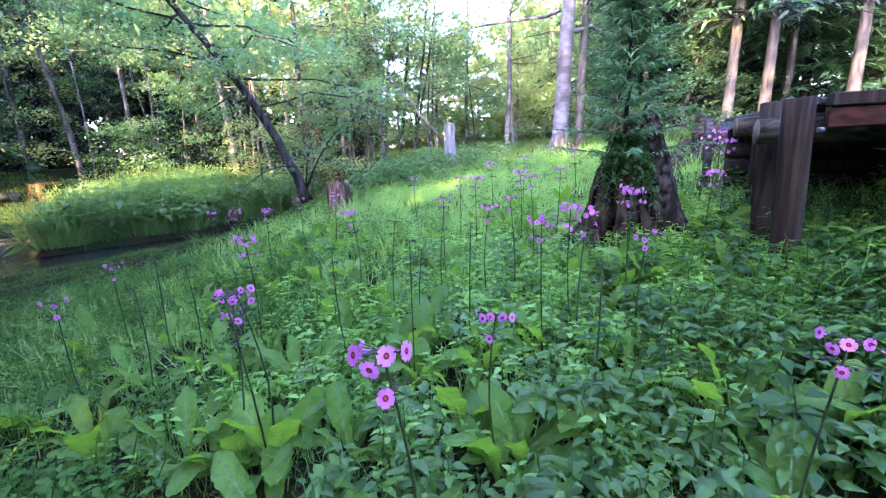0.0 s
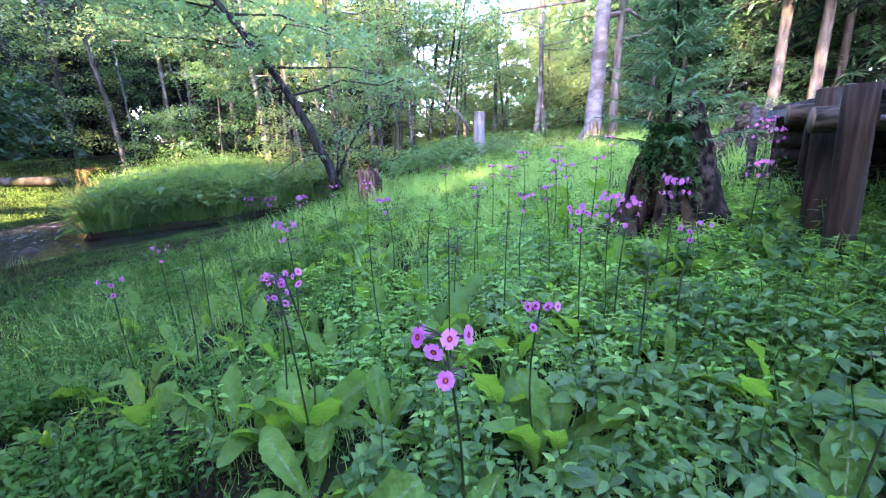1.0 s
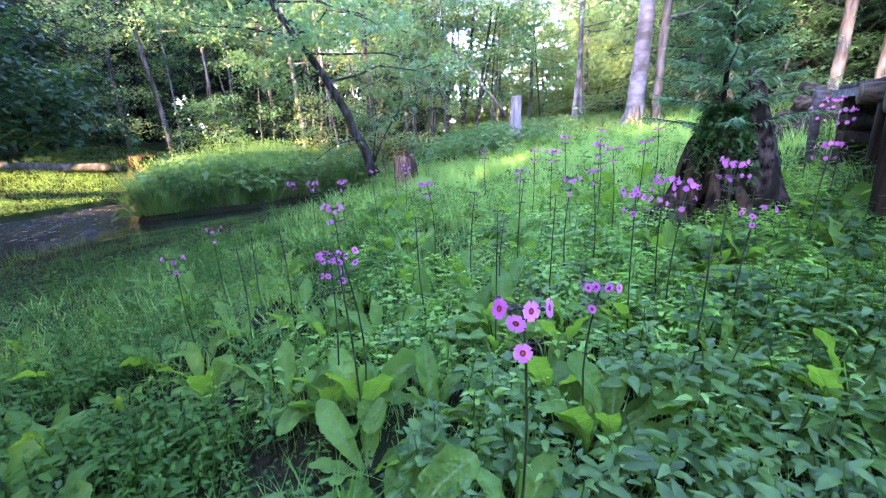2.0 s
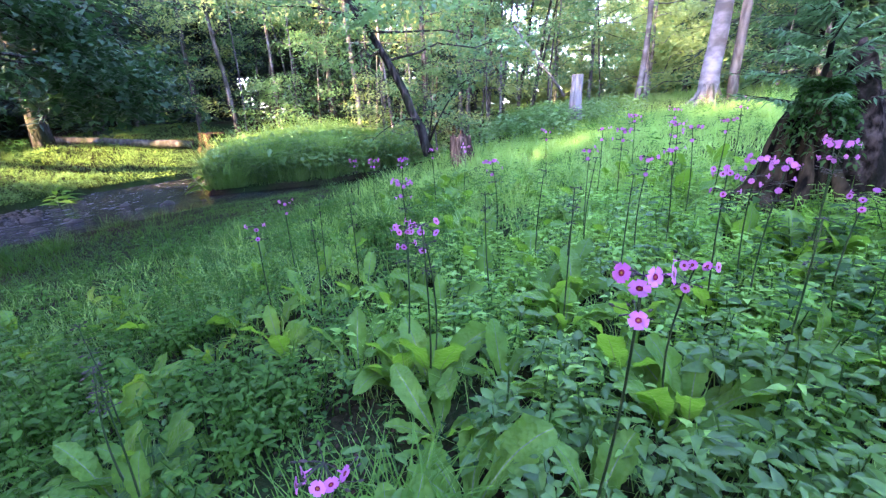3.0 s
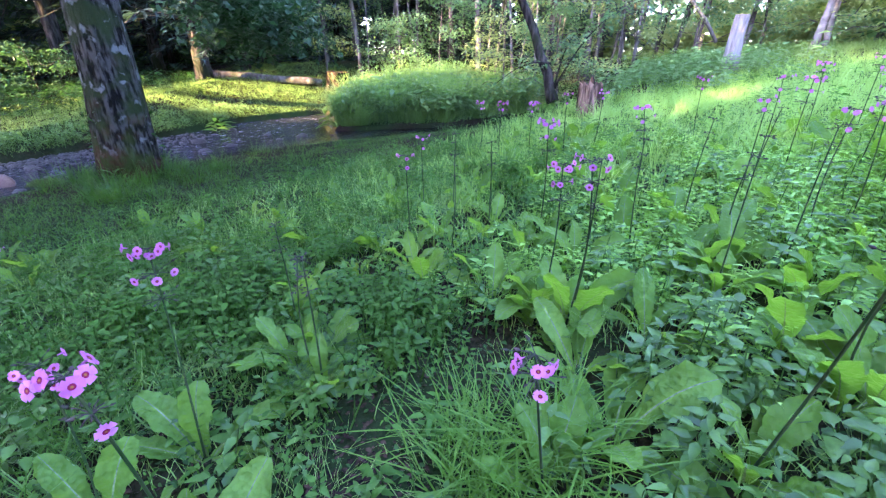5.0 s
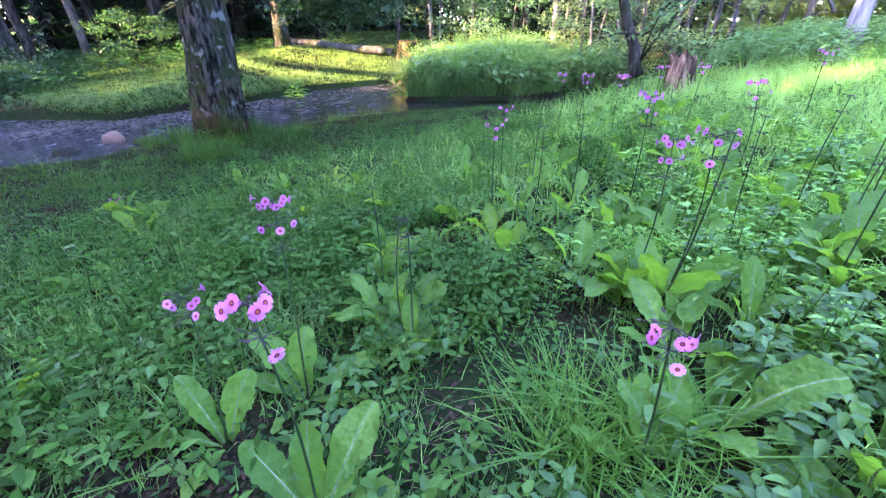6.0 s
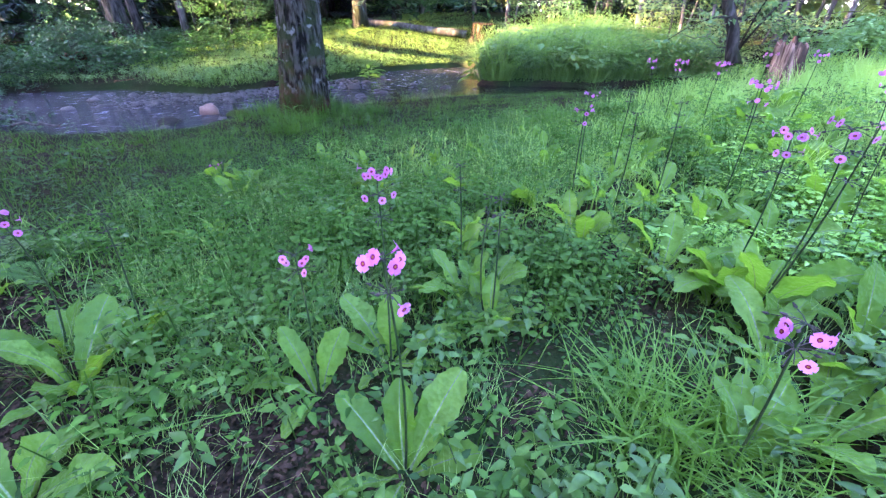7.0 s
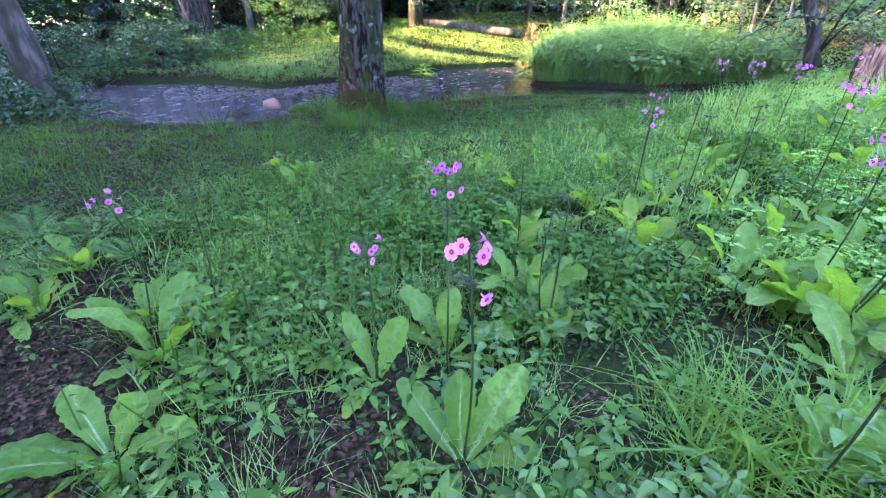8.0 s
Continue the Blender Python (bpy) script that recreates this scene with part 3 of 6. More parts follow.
# the large tree by the water, with low boughs over the far bank
big = broadleaf(-4.19, 1.49, 8.5, 0.185, "stout rough-barked tree with lichen and mossy foot by a stream", M_BARK_LICHEN, M_TREE_LEAF_DARK, low=0.34, spread=2.7,
                boughs=16, per=110, size=0.10, lean=(0.45, 0.5), seed=3, sides=28,
                extra=[(-4.75, 3.25, 1.35), (-4.75, 3.5, 1.0), (-4.8, 3.0, 1.65), (-5.0, 3.9, 1.5), (-5.1, 3.6, 1.2), (-5.2, 3.2, 1.1), (-5.0, 3.0, 1.9), (-5.5, 3.8, 1.6), (-4.9, 3.8, 1.1)])
g = np.random.default_rng(17)
n = 260
a, hz = g.uniform(3.6, 7.2, n), 0.02 + 0.5 * g.uniform(0, 1, n) ** 2.2
pos = np.column_stack([0.23 * np.cos(a), 0.23 * np.sin(a), hz])
part("ivy", soup("ivy", *scatter(*LEAF3, pos, g.uniform(0, 6.28, n), g.normal(-0.4, 0.5, n), g.normal(0, 0.4, n), g.uniform(0.03, 0.06, n)), M_HERB_DARK), big, "small climbing leaves on the trunk's foot")["kind"] = "stuff"
# the leaning dark tree across the water
lean_tree = broadleaf(-1.70, 4.74, 3.3, 0.055, "slender dark tree leaning over the stream with green sprays", M_BARK, M_TREE_LEAF, low=0.30, spread=1.25, boughs=22,
                      per=50, size=0.062, lean=(-1.35, 0.25), bend=(-0.75, -0.5), seed=5, z=0.40, wobble=0.10)
for k, (dx, dy, h0, h1) in enumerate([(0.55, -0.1, 0.05, 0.75), (0.25, -0.35, 0.04, 0.55), (-0.5, -0.45, 0.30, 0.12), (0.35, 0.3, 0.03, 0.65)]):
    u = np.linspace(0, 1, 6)
    q = np.column_stack([dx * u - 0.04, dy * u, h0 + (h1 - h0) * u + 0.10 * np.sin(3.14 * u)])
    part("sucker", soup("sucker", *tube(q, np.linspace(0.012, 0.003, 6), 5), M_BARK_DARK), lean_tree)
    part("sprig", soup("sprig", *sprays(q[2:], 16, 0.13, 0.055), M_TREE_LEAF), lean_tree)["kind"] = "stuff"

# birches and other pale trunks of the wood behind the far bank: x, y, height, radius, lean
WOOD = [(-2.75, 7.6, 7.5, 0.085, 0.1), (-2.2, 8.3, 8, 0.07, -0.1), (-2.05, 8.0, 7, 0.06, 0.2), (-1.75, 8.6, 8, 0.05, 0.1), (-1.45, 8.2, 7, 0.045, 0.0),
        (-1.2, 8.8, 7, 0.05, 0.5), (-0.95, 8.6, 6, 0.04, 0.9), (-4.3, 8.0, 8, 0.08, -0.2), (-5.2, 8.6, 8, 0.085, -0.2), (-6.6, 7.2, 7, 0.07, -0.5),
        (-5.9, 7.6, 7, 0.05, -0.2), (-6.1, 8.8, 7, 0.04, -0.6), (-8.0, 7.6, 8, 0.08, 0.0), (-3.4, 9.6, 8, 0.07, 0.2), (-9.6, 7.4, 8, 0.09, 0.2)]
for k, (x, y, h, r, ln) in enumerate(WOOD):
    broadleaf(x, y, h * 0.7, r * 0.72, "tall slim pale-barked tree at the edge of the wood", M_BARK_PALE if k % 3 == 1 else M_BARK_GREY, M_TREE_LEAF_YELLOW if k % 2 == 1 else M_TREE_LEAF,
              low=0.30 + 0.02 * (k % 5), spread=1.5, boughs=14, per=38, size=0.06, lean=(ln, 0.1), seed=20 + k)

# slim bare poles among them
g = np.random.default_rng(61)
for k in range(26):
    x = -7.6 + 7.2 * (k + g.uniform(0, 0.8)) / 26
    y = 7.3 + g.uniform(0, 2.2) + (0.6 if x > -1.5 else 0)
    broadleaf(x, y, g.uniform(3.4, 5.0), g.uniform(0.018, 0.034), "thin pale pole of a young tree in the wood", M_BARK_PALE if k % 2 else M_BARK_GREY, M_TREE_LEAF_YELLOW if k % 3 == 0 else M_TREE_LEAF, low=0.45, spread=0.8,
              boughs=7, per=22, size=0.075, lean=(g.normal(0, 0.35), 0.1), seed=440 + k)

# trees round the clearing
birch = broadleaf(1.48, 6.2, 6.0, 0.112, "tall pale birch with a flared foot beside the clearing", M_BARK_PALE, M_TREE_LEAF, low=0.25, spread=1.5, boughs=14, per=34, size=0.07, lean=(0.35, 0), seed=41)
for k in range(7):
    an = k * 0.9 + 0.2
    q = np.array([(0.06 * math.cos(an), 0.06 * math.sin(an), 0.30), (0.12 * math.cos(an), 0.12 * math.sin(an), 0.10), (0.24 * math.cos(an + 0.1), 0.24 * math.sin(an + 0.1), 0.02), (0.40 * math.cos(an + 0.2), 0.40 * math.sin(an + 0.2), -0.06)])
    part("root", soup("root", *tube(q, [0.03, 0.05, 0.035, 0.015], 8, rough=0.1, seed=k), M_BARK_GREY), birch)
broadleaf(1.75, 6.3, 5.5, 0.06, "mossy grey-barked tree beside a birch", M_BARK_GREY, M_TREE_LEAF, low=0.22, spread=1.4, boughs=14, per=34, size=0.07, lean=(0.1, 0), seed=42)
for k, (x, y, r) in enumerate([(0.9, 8.2, 0.07), (1.1, 8.5, 0.06), (0.2, 10.5, 0.06)]):
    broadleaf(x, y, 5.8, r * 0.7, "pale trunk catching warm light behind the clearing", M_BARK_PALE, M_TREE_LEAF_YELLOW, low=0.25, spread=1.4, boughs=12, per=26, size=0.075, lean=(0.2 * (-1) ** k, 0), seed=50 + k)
RIGHT = [(3.41, 5.67, 0.11), (3.80, 5.56, 0.11), (4.6, 5.3, 0.11), (4.8, 6.6, 0.09), (6.2, 5.8, 0.1), (2.9, 6.9, 0.07), (6.9, 6.9, 0.1), (5.6, 7.8, 0.1), (4.2, 8.2, 0.08)]
for k, (x, y, r) in enumerate(RIGHT):
    conifer(x, y, 6.2, r * 0.58, "tall dark spruce with a bare grey lower trunk", low=0.22, spread=1.3, tiers=20, arms=7, per=40, size=0.18, needle=M_NEEDLE_LIGHT if k % 3 == 0 else M_NEEDLE, bark=M_BARK_GREY, seed=70 + k)

for k, (x, y) in enumerate([(6.3, 6.5), (7.7, 8.0), (5.3, 6.9), (3.3, 8.0)]):
    conifer(x, y, 5.6, 0.07, "dense dark spruce behind the footbridge", low=0.03, spread=1.5, tiers=22, arms=7, per=44, size=0.22, needle=M_NEEDLE_LIGHT, bark=M_BARK_DARK, seed=86 + k)

# spruces and trunks beyond the stream
FAR = [(-8.42, 4.83, 8, 0.13, 0.13), (-10.2, 3.4, 8, 0.13, 0.2), (-9.0, 6.2, 7, 0.10, 0.1), (-11.0, 5.4, 8, 0.12, 0.1)]
for k, (x, y, h, r, low) in enumerate(FAR):
    conifer(x, y, h, r, "dark spruce with low hanging boughs beyond the stream", low=low, spread=2.2, tiers=22, arms=8, per=50, size=0.21, needle=M_NEEDLE, bark=M_BARK, seed=90 + k)
BANK = [(-9.35, 1.04, 0.15, -0.9), (-6.30, -0.95, 0.14, 0.3), (-11.5, 1.6, 0.09, -0.3), (-10.8, 2.3, 0.08, -0.6),
        (-12.5, 3.0, 0.1, 0.1), (-13.5, 1.5, 0.1, -0.2)]
for k, (x, y, r, ln) in enumerate(BANK):
    broadleaf(x, y, 6.5, r, "dark-trunked tree leaning back on the far bank", M_BARK if k % 2 == 0 else M_BARK_GREY, M_TREE_LEAF_DARK, low=0.48, spread=2.5, boughs=16, per=44, size=0.13,
              lean=(ln, -0.5), seed=110 + k)
broadleaf(-3.15, -1.14, 7.5, 0.12, "rough-barked tree standing in the undergrowth", M_BARK, M_TREE_LEAF_DARK, low=0.34, spread=2.6, boughs=18, per=90, size=0.14, seed=130)

# unseen thick-leaved trees added behind the camera to shade the meadow
BEHIND = [(-1.5, -8.2), (-3.6, -8.4), (0.9, -8.6), (-5.6, -9.0), (3.2, -8.0), (-2.4, -10.6), (-7.2, -10.2), (5.4, -6.4), (-4.6, -11.6), (0.2, -11.0), (-6.5, -8.0), (-4.6, -7.4), (-9.4, -4.6), (-8.0, -5.6), (-9.2, -7.2)]
for k, (x, y) in enumerate(BEHIND):
    broadleaf(x, y, 5.2, 0.12, "unseen thick-leaved tree added to shade the meadow", M_BARK, M_TREE_LEAF_DARK, low=0.06, spread=2.3, boughs=18, per=15, size=0.34, seed=150 + k, fine=False)

# unseen trees added so their crowns dim the near meadow
for k, (x, y) in enumerate([(-0.9, -2.9), (-2.2, -3.8)]):
    broadleaf(x, y, 5.4, 0.11, "unseen tree added to shade the near meadow from above", M_BARK, M_TREE_LEAF_DARK, low=0.45, spread=2.2, boughs=14, per=14, size=0.12, seed=180 + k, fine=False)

# low hedge added to block the sun's lowest rays from the far bank
for k, (x, y, h) in enumerate([(-12.2, -2.2, 1.6), (-11.1, -2.9, 1.6), (-13.3, -1.5, 1.6), (-10.2, -3.6, 1.6)]):
    broadleaf(x, y, h, 0.03, "dense bush added to keep low sun off the far bank", M_BARK_DARK, M_TREE_LEAF_DARK, low=0.05, spread=1.1, boughs=16, per=40, size=0.10, seed=360 + k, name="bush", fine=False)

# sun blockers added, low enough to let the lawn's sunbeam pass
for k, (x, y) in enumerate([(-14.0, -7.4), (-15.9, -6.2), (-12.2, -8.6), (-17.4, -5.0)]):
    broadleaf(x, y, 3.9, 0.08, "low leafy tree added to keep sun off the far-bank shrubs", M_BARK_GREY, M_TREE_LEAF_DARK, low=0.06, spread=1.9, boughs=18, per=22, size=0.22, seed=340 + k, fine=False)
# two trees added out of view, leaving a slot for the low sun
for k, (x, y) in enumerate([(-13.1, -10.5), (-17.7, -7.6)]):
    broadleaf(x, y, 9.8 - 2.0 * k, 0.14, "tall leafy tree added to shape the low sun", M_BARK_GREY, M_TREE_LEAF_DARK, low=0.10, spread=2.5 - 0.3 * k, boughs=28, per=22, size=0.28, seed=350 + k, fine=False)

# woods that close the place all round
ring_n = 46
for k in range(ring_n):
    a = 6.283 * k / ring_n + 0.05
    d = 13.5 + 3.5 * ((k * 7) % 5) / 4
    x, y = d * math.sin(a) - 2.0, d * math.cos(a)
    if abs(math.degrees(math.atan2(x - 0.1, y))) < 7:
        continue
    sunward = (x + 7.5) * math.sin(SUN_AZ) + (y - 4.9) * math.cos(SUN_AZ)
    aside = (x + 7.5) * math.cos(SUN_AZ) - (y - 4.9) * math.sin(SUN_AZ)
    # gap kept open for the sunbeam on the far lawn
    if sunward > 0 and -3.2 < aside < 3.2:
        continue
    # sun-side trees set as blockers, taller where meadow and headland need shade
    if sunward > 8 and abs(aside) < 12:
        broadleaf(x, y, 10.5 if aside < -3.2 else 6.9, 0.16, "tall leafy tree added to shape the low sun", M_BARK_GREY, M_TREE_LEAF_DARK, low=0.08, spread=2.7, boughs=24, per=16, size=0.32, seed=200 + k, fine=False)
        continue
    if k % 3 == 0:
        conifer(x, y, 7.5, 0.13, "tall spruce deep in the wood", low=0.08, spread=2.3, tiers=16, arms=7, per=24, size=0.42, needle=M_NEEDLE, bark=M_BARK_GREY, seed=200 + k)
    else:
        broadleaf(x, y, 7.0, 0.12, "leafy tree deep in the wood", M_BARK_GREY, M_TREE_LEAF if k % 2 else M_TREE_LEAF_YELLOW, low=0.03, spread=2.6, boughs=20, per=30 if -110 < math.degrees(math.atan2(x, y)) < 55 else 9, size=0.16 if -110 < math.degrees(math.atan2(x, y)) < 55 else 0.32, seed=200 + k, fine=False)

# saplings and shrubs at the wood's edge: x, y, height
UNDER = [(-3.3, 7.0, 1.5), (-4.9, 7.5, 2.2), (-5.7, 7.2, 1.4), (-7.6, 7.2, 2.4), (-7.8, 8.4, 3.5), (-2.4, 7.3, 2.0), (-1.6, 7.8, 2.6), (-0.6, 8.4, 2.4),
         (-6.6, 8.4, 3.0), (-3.0, 9.0, 3.4), (-4.6, 9.4, 3.6), (0.4, 9.6, 2.4), (1.9, 7.4, 2.4), (2.5, 7.0, 2.2), (3.1, 6.2, 1.2)]
for k, (x, y, h) in enumerate(UNDER):
    broadleaf(x, y, h, 0.022, "leafy sapling at the edge of the wood", M_BARK_GREY, M_TREE_LEAF_YELLOW if k % 3 == 0 else M_TREE_LEAF, low=0.12, spread=1.05, boughs=13, per=34, size=0.055,
              lean=(0.2 * math.sin(k), 0), seed=300 + k, name="sapling")
UNDER2 = [(-8.4, 0.2, 0.6), (-8.0, -0.9, 0.6), (-9.2, 2.6, 0.9), (-9.7, 3.7, 0.7), (-9.6, 0.4, 0.7), (-7.9, -2.2, 0.8), (-11.5, 0.6, 1.4), (-11.0, 3.9, 1.5),
          (-7.5, -1.6, 0.5), (-8.8, 1.1, 0.5), (-6.2, -1.2, 0.3), (-6.0, -1.6, 0.35), (-6.6, -1.7, 0.4)]
for k, (x, y, h) in enumerate(UNDER2):
    broadleaf(x, y, h, 0.014, "low leafy bush on the far bank of the stream", M_BARK_DARK, M_TREE_LEAF_DARK, low=0.05, spread=0.75, boughs=13, per=44, size=0.045,
              seed=330 + k, name="bush")

# dark spruce thicket behind the pale trunks, added to darken the wood's interior
THICKET = [(-9.5, 9.6), (-8.0, 10.4), (-6.8, 9.8), (-5.6, 10.8), (-4.4, 10.4), (-11.4, 8.4), (-12.6, 6.6), (-13.4, 4.6), (-13.8, 2.4), (-14.0, 0.2),
           (3.6, 9.8), (6.4, 9.4), (8.4, 8.4), (9.6, 7.8), (7.4, 6.9), (8.8, 9.8), (10.6, 8.6), (5.0, 9.9)]
for k, (x, y) in enumerate(THICKET):
    conifer(x, y, 5.6 + 1.2 * math.sin(k * 2.1), 0.09, "dark spruce in the shade of the wood", low=0.02, spread=1.7, tiers=18, arms=7, per=24, size=0.35, needle=M_NEEDLE, bark=M_BARK_DARK, seed=380 + k)

for k, (x, y, h) in enumerate([(-0.6, 12.6, 3.4), (0.7, 14.2, 3.8), (-1.6, 14.6, 4.2), (1.7, 12.4, 3.6), (0.1, 16.5, 4.2)]):
    # yellow leaf carries the sun glow at the clearing's end in its colour
    broadleaf(x, y, h, 0.05, "young tree at the end of the clearing, leaves tinted for warm sun", M_BARK_PALE, M_TREE_LEAF_YELLOW, low=0.05, spread=1.6, boughs=16, per=60, size=0.11, seed=420 + k, fine=False)

# distant foliage that closes the wood
n = 92000
u = rng.uniform(0, 1, n)
ang = np.where(u < 0.32, rng.uniform(0.16, 1.4, n), np.where(u < 0.6, rng.uniform(4.9, 6.15, n), rng.uniform(0, 6.283, n)))
dist = rng.uniform(17, 25, n)
hz = rng.uniform(0, 1, n) ** 1.1 * 7.0
gapw = np.exp(-((np.degrees(ang) - 5) / 8.0) ** 2) + np.exp(-((np.degrees(ang) - 365) / 8.0) ** 2)
clump = np.sin(9 * ang + 0.6 * hz) * np.sin(0.9 * hz + 4 * ang) + 0.5 * np.sin(23 * ang)
px, py = dist * np.sin(ang) - 1 + 7.7, dist * np.cos(ang) - 4.7
track = px * math.sin(SUN_AZ) + py * math.cos(SUN_AZ)
cross = np.abs(px * math.cos(SUN_AZ) - py * math.sin(SUN_AZ))
ok = ~((track > 0) & (cross < 1.3)) & (hz < 7.0 - 2.6 * gapw) & (clump > -0.75 + 0.05 * hz)
ang, dist, hz = ang[ok], dist[ok], hz[ok]
n = len(ang)
pos = np.column_stack([dist * np.sin(ang) - 1, dist * np.cos(ang), 0.4 + hz])
v, f = scatter(*LEAF2, pos, rng.uniform(0, 6.28, n), rng.normal(-0.3, 0.4, n), rng.normal(0, 0.4, n), rng.uniform(0.3, 0.7, n))
tagged(new("far_woods", soup("far_woods", v, f, M_TREE_LEAF)), "sunlit green foliage of the woods beyond", "woods", kind="stuff")

n = 40000
ang = rng.uniform(0, 6.283, n)
dist = rng.uniform(13.5, 17, n)
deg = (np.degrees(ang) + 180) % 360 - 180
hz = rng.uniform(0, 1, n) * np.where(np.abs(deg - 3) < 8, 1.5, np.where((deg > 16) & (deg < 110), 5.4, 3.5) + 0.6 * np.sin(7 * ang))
pos = np.column_stack([dist * np.sin(ang) - 1, dist * np.cos(ang), 0.2 + hz])
v, f = scatter(*LEAF2, pos, rng.uniform(0, 6.28, n), rng.normal(-0.3, 0.4, n), rng.normal(0, 0.4, n), rng.uniform(0.2, 0.42, n))
# leaf tone painted by bearing: dark for shaded wood, yellow for the sunlit gap
tagged(new("wood_scrub", soup("wood_scrub", v, f, [M_TREE_LEAF, M_TREE_LEAF_DARK, M_TREE_LEAF_YELLOW], np.repeat(np.where(np.abs(deg - 3) < 12, 2, ((deg < -7) & (deg > -110)) * 1), 2))), "scrub on the wood floor, leaf tone set for shade and sun", "woods", kind="stuff")

# ---------------------------------------------------------------- old stump with a young fir
STX, STY = 0.922, 2.23
stump = thing("tree_stump", STX, STY, float(soil(STX, STY)), "old rotting tree stump with moss, ivy and a slanting root", "stump")
g = np.random.default_rng(4)
hh = np.array([-0.1, -0.04, 0.02, 0.07, 0.12, 0.18, 0.24, 0.30, 0.36, 0.41, 0.46, 0.50, 0.53, 0.545])


def fluted(heights, radii, shift, sides, depth, seed, hollow=0.0):
    """A standing piece of old wood with ridges, furrows and a ragged rim."""
    g_ = np.random.default_rng(seed)
    an = np.linspace(0, 6.283, sides, endpoint=False)
    ridge = 0.55 * np.abs(np.sin(4 * an + g_.uniform(0, 3) + 0.6 * np.sin(2 * an))) + 0.3 * np.abs(np.sin(9.5 * an + 1)) + 0.15 * np.sin(21 * an)
    V_ = []
    for i_, (h_, r_) in enumerate(zip(heights, radii)):
        tw = an + 0.25 * h_
        rr_ = r_ * (1 - depth + 2 * depth * np.interp(tw % 6.283, an, ridge, period=6.283)) + g_.normal(0, 0.004, sides)
        rag = (0.05 * np.abs(np.sin(5 * an + 2)) + g_.uniform(0, 0.02, sides)) * (i_ > len(heights) - 3)
        rr_ = rr_ * (1 - hollow * np.exp(-((an - 4.45) / 0.30) ** 2) * math.exp(-((h_ - 0.06) / 0.11) ** 2))
        V_.append(np.column_stack([shift[0] + shift[2] * h_ + rr_ * np.cos(an), shift[1] + rr_ * np.sin(an), h_ + rag]))
    m_ = len(heights)
    ii, jj = np.arange(m_ - 1)[:, None] * sides, np.arange(sides)[None]
    F_ = np.stack([ii + jj, ii + (jj + 1) % sides, ii + sides + (jj + 1) % sides, ii + sides + jj], -1).reshape(-1, 4)
    V_ = np.concatenate(V_ + [[[shift[0] + shift[2] * heights[-1], shift[1], heights[-1] - 0.05]]])
    cap = np.stack([np.full(sides, m_ * sides), (m_ - 1) * sides + np.arange(sides), (m_ - 1) * sides + (np.arange(sides) + 1) % sides], -1)
    return V_, [F_, cap]


RAD = np.interp(hh, [-0.1, 0.02, 0.12, 0.24, 0.36, 0.46, 0.55], [0.26, 0.215, 0.165, 0.135, 0.12, 0.10, 0.05])
part("body", soup("body", *fluted(hh, RAD, (-0.09, 0.02, 0.12), 72, 0.16, 6, 0.75), M_STUMP), stump, "dark fibrous rotten wood with a hollow at its foot")
for k, (dx, dy, ln) in enumerate([(-0.22, -0.10, 0.30), (-0.30, 0.02, 0.25), (-0.13, -0.20, 0.34), (0.05, -0.2, 0.25)]):
    u = np.linspace(0, 1, 9)
    q = np.column_stack([np.interp(u, [0, 0.3, 0.7, 1], [dx * 1.2, dx, dx * 0.75, dx * 0.55 - 0.02]), np.interp(u, [0, 0.3, 0.7, 1], [dy * 1.2, dy, dy * 0.75, dy * 0.5]), np.interp(u, [0, 0.3, 0.7, 1], [-0.06, 0.04, ln * 0.5, ln])])
    part("root", soup("root", *tube(q, np.interp(u, [0, 0.3, 0.7, 1], [0.048, 0.04, 0.03, 0.01]), 11, rough=0.22, seed=30 + k), M_STUMP), stump)
u = np.linspace(0, 1, 22)
q = np.column_stack([np.interp(u, [0, 0.15, 0.32, 0.53, 0.72, 0.9, 1], [0.205, 0.185, 0.150, 0.118, 0.095, 0.072, 0.06]), np.interp(u, [0, 1], [-0.07, 0.015]), -0.08 + 0.81 * u])
part("slanting_root", soup("slanting_root", *tube(q, np.interp(u, [0, 0.15, 0.32, 0.53, 0.72, 0.9, 1], [0.125, 0.108, 0.088, 0.074, 0.06, 0.044, 0.01]), 26, rough=0.10, seed=8), M_STUMP_GREY), stump, "grey bark-covered slanting root")
q = np.array([(0.27, -0.16, -0.06), (0.26, -0.15, 0.04), (0.25, -0.14, 0.09)])
part("knob", soup("knob", *tube(q, [0.09, 0.075, 0.03], 12, rough=0.1, seed=9), M_STUMP), stump, "mossy round stub")
n = 2300
a, hz = g.uniform(3.5, 6.1, n), 0.58 - 0.40 * g.uniform(0, 1, n) ** 1.6
rr = np.interp(hz, hh, RAD * 1.05) + g.uniform(0, 0.05, n)
keepm = g.uniform(size=n) < np.clip((hz - 0.2) * 4, 0, 1) * (0.4 + 0.6 * (np.sin(5 * a) > -0.2))
pos = np.column_stack([-0.06 + rr * np.cos(a), rr * np.sin(a), hz])[keepm]
m = len(pos)
part("ivy", soup("ivy", *scatter(*LEAF3, pos, g.uniform(0, 6.28, m), g.normal(-0.5, 0.5, m), g.normal(0, 0.4, m), g.uniform(0.020, 0.038, m)), M_HERB_DARK), stump, "dark climbing leaves")["kind"] = "stuff"
fir = conifer(STX - 0.03, STY + 0.04, 0.95, 0.014, "young fir sapling growing out of an old stump", low=0.0, spread=0.40, tiers=12, arms=7, per=64, size=0.050, needle=M_NEEDLE_LIGHT,
              bark=M_BARK_DARK, seed=15, name="fir_sapling", z=float(soil(STX, STY)) + 0.46, droop=0.05)

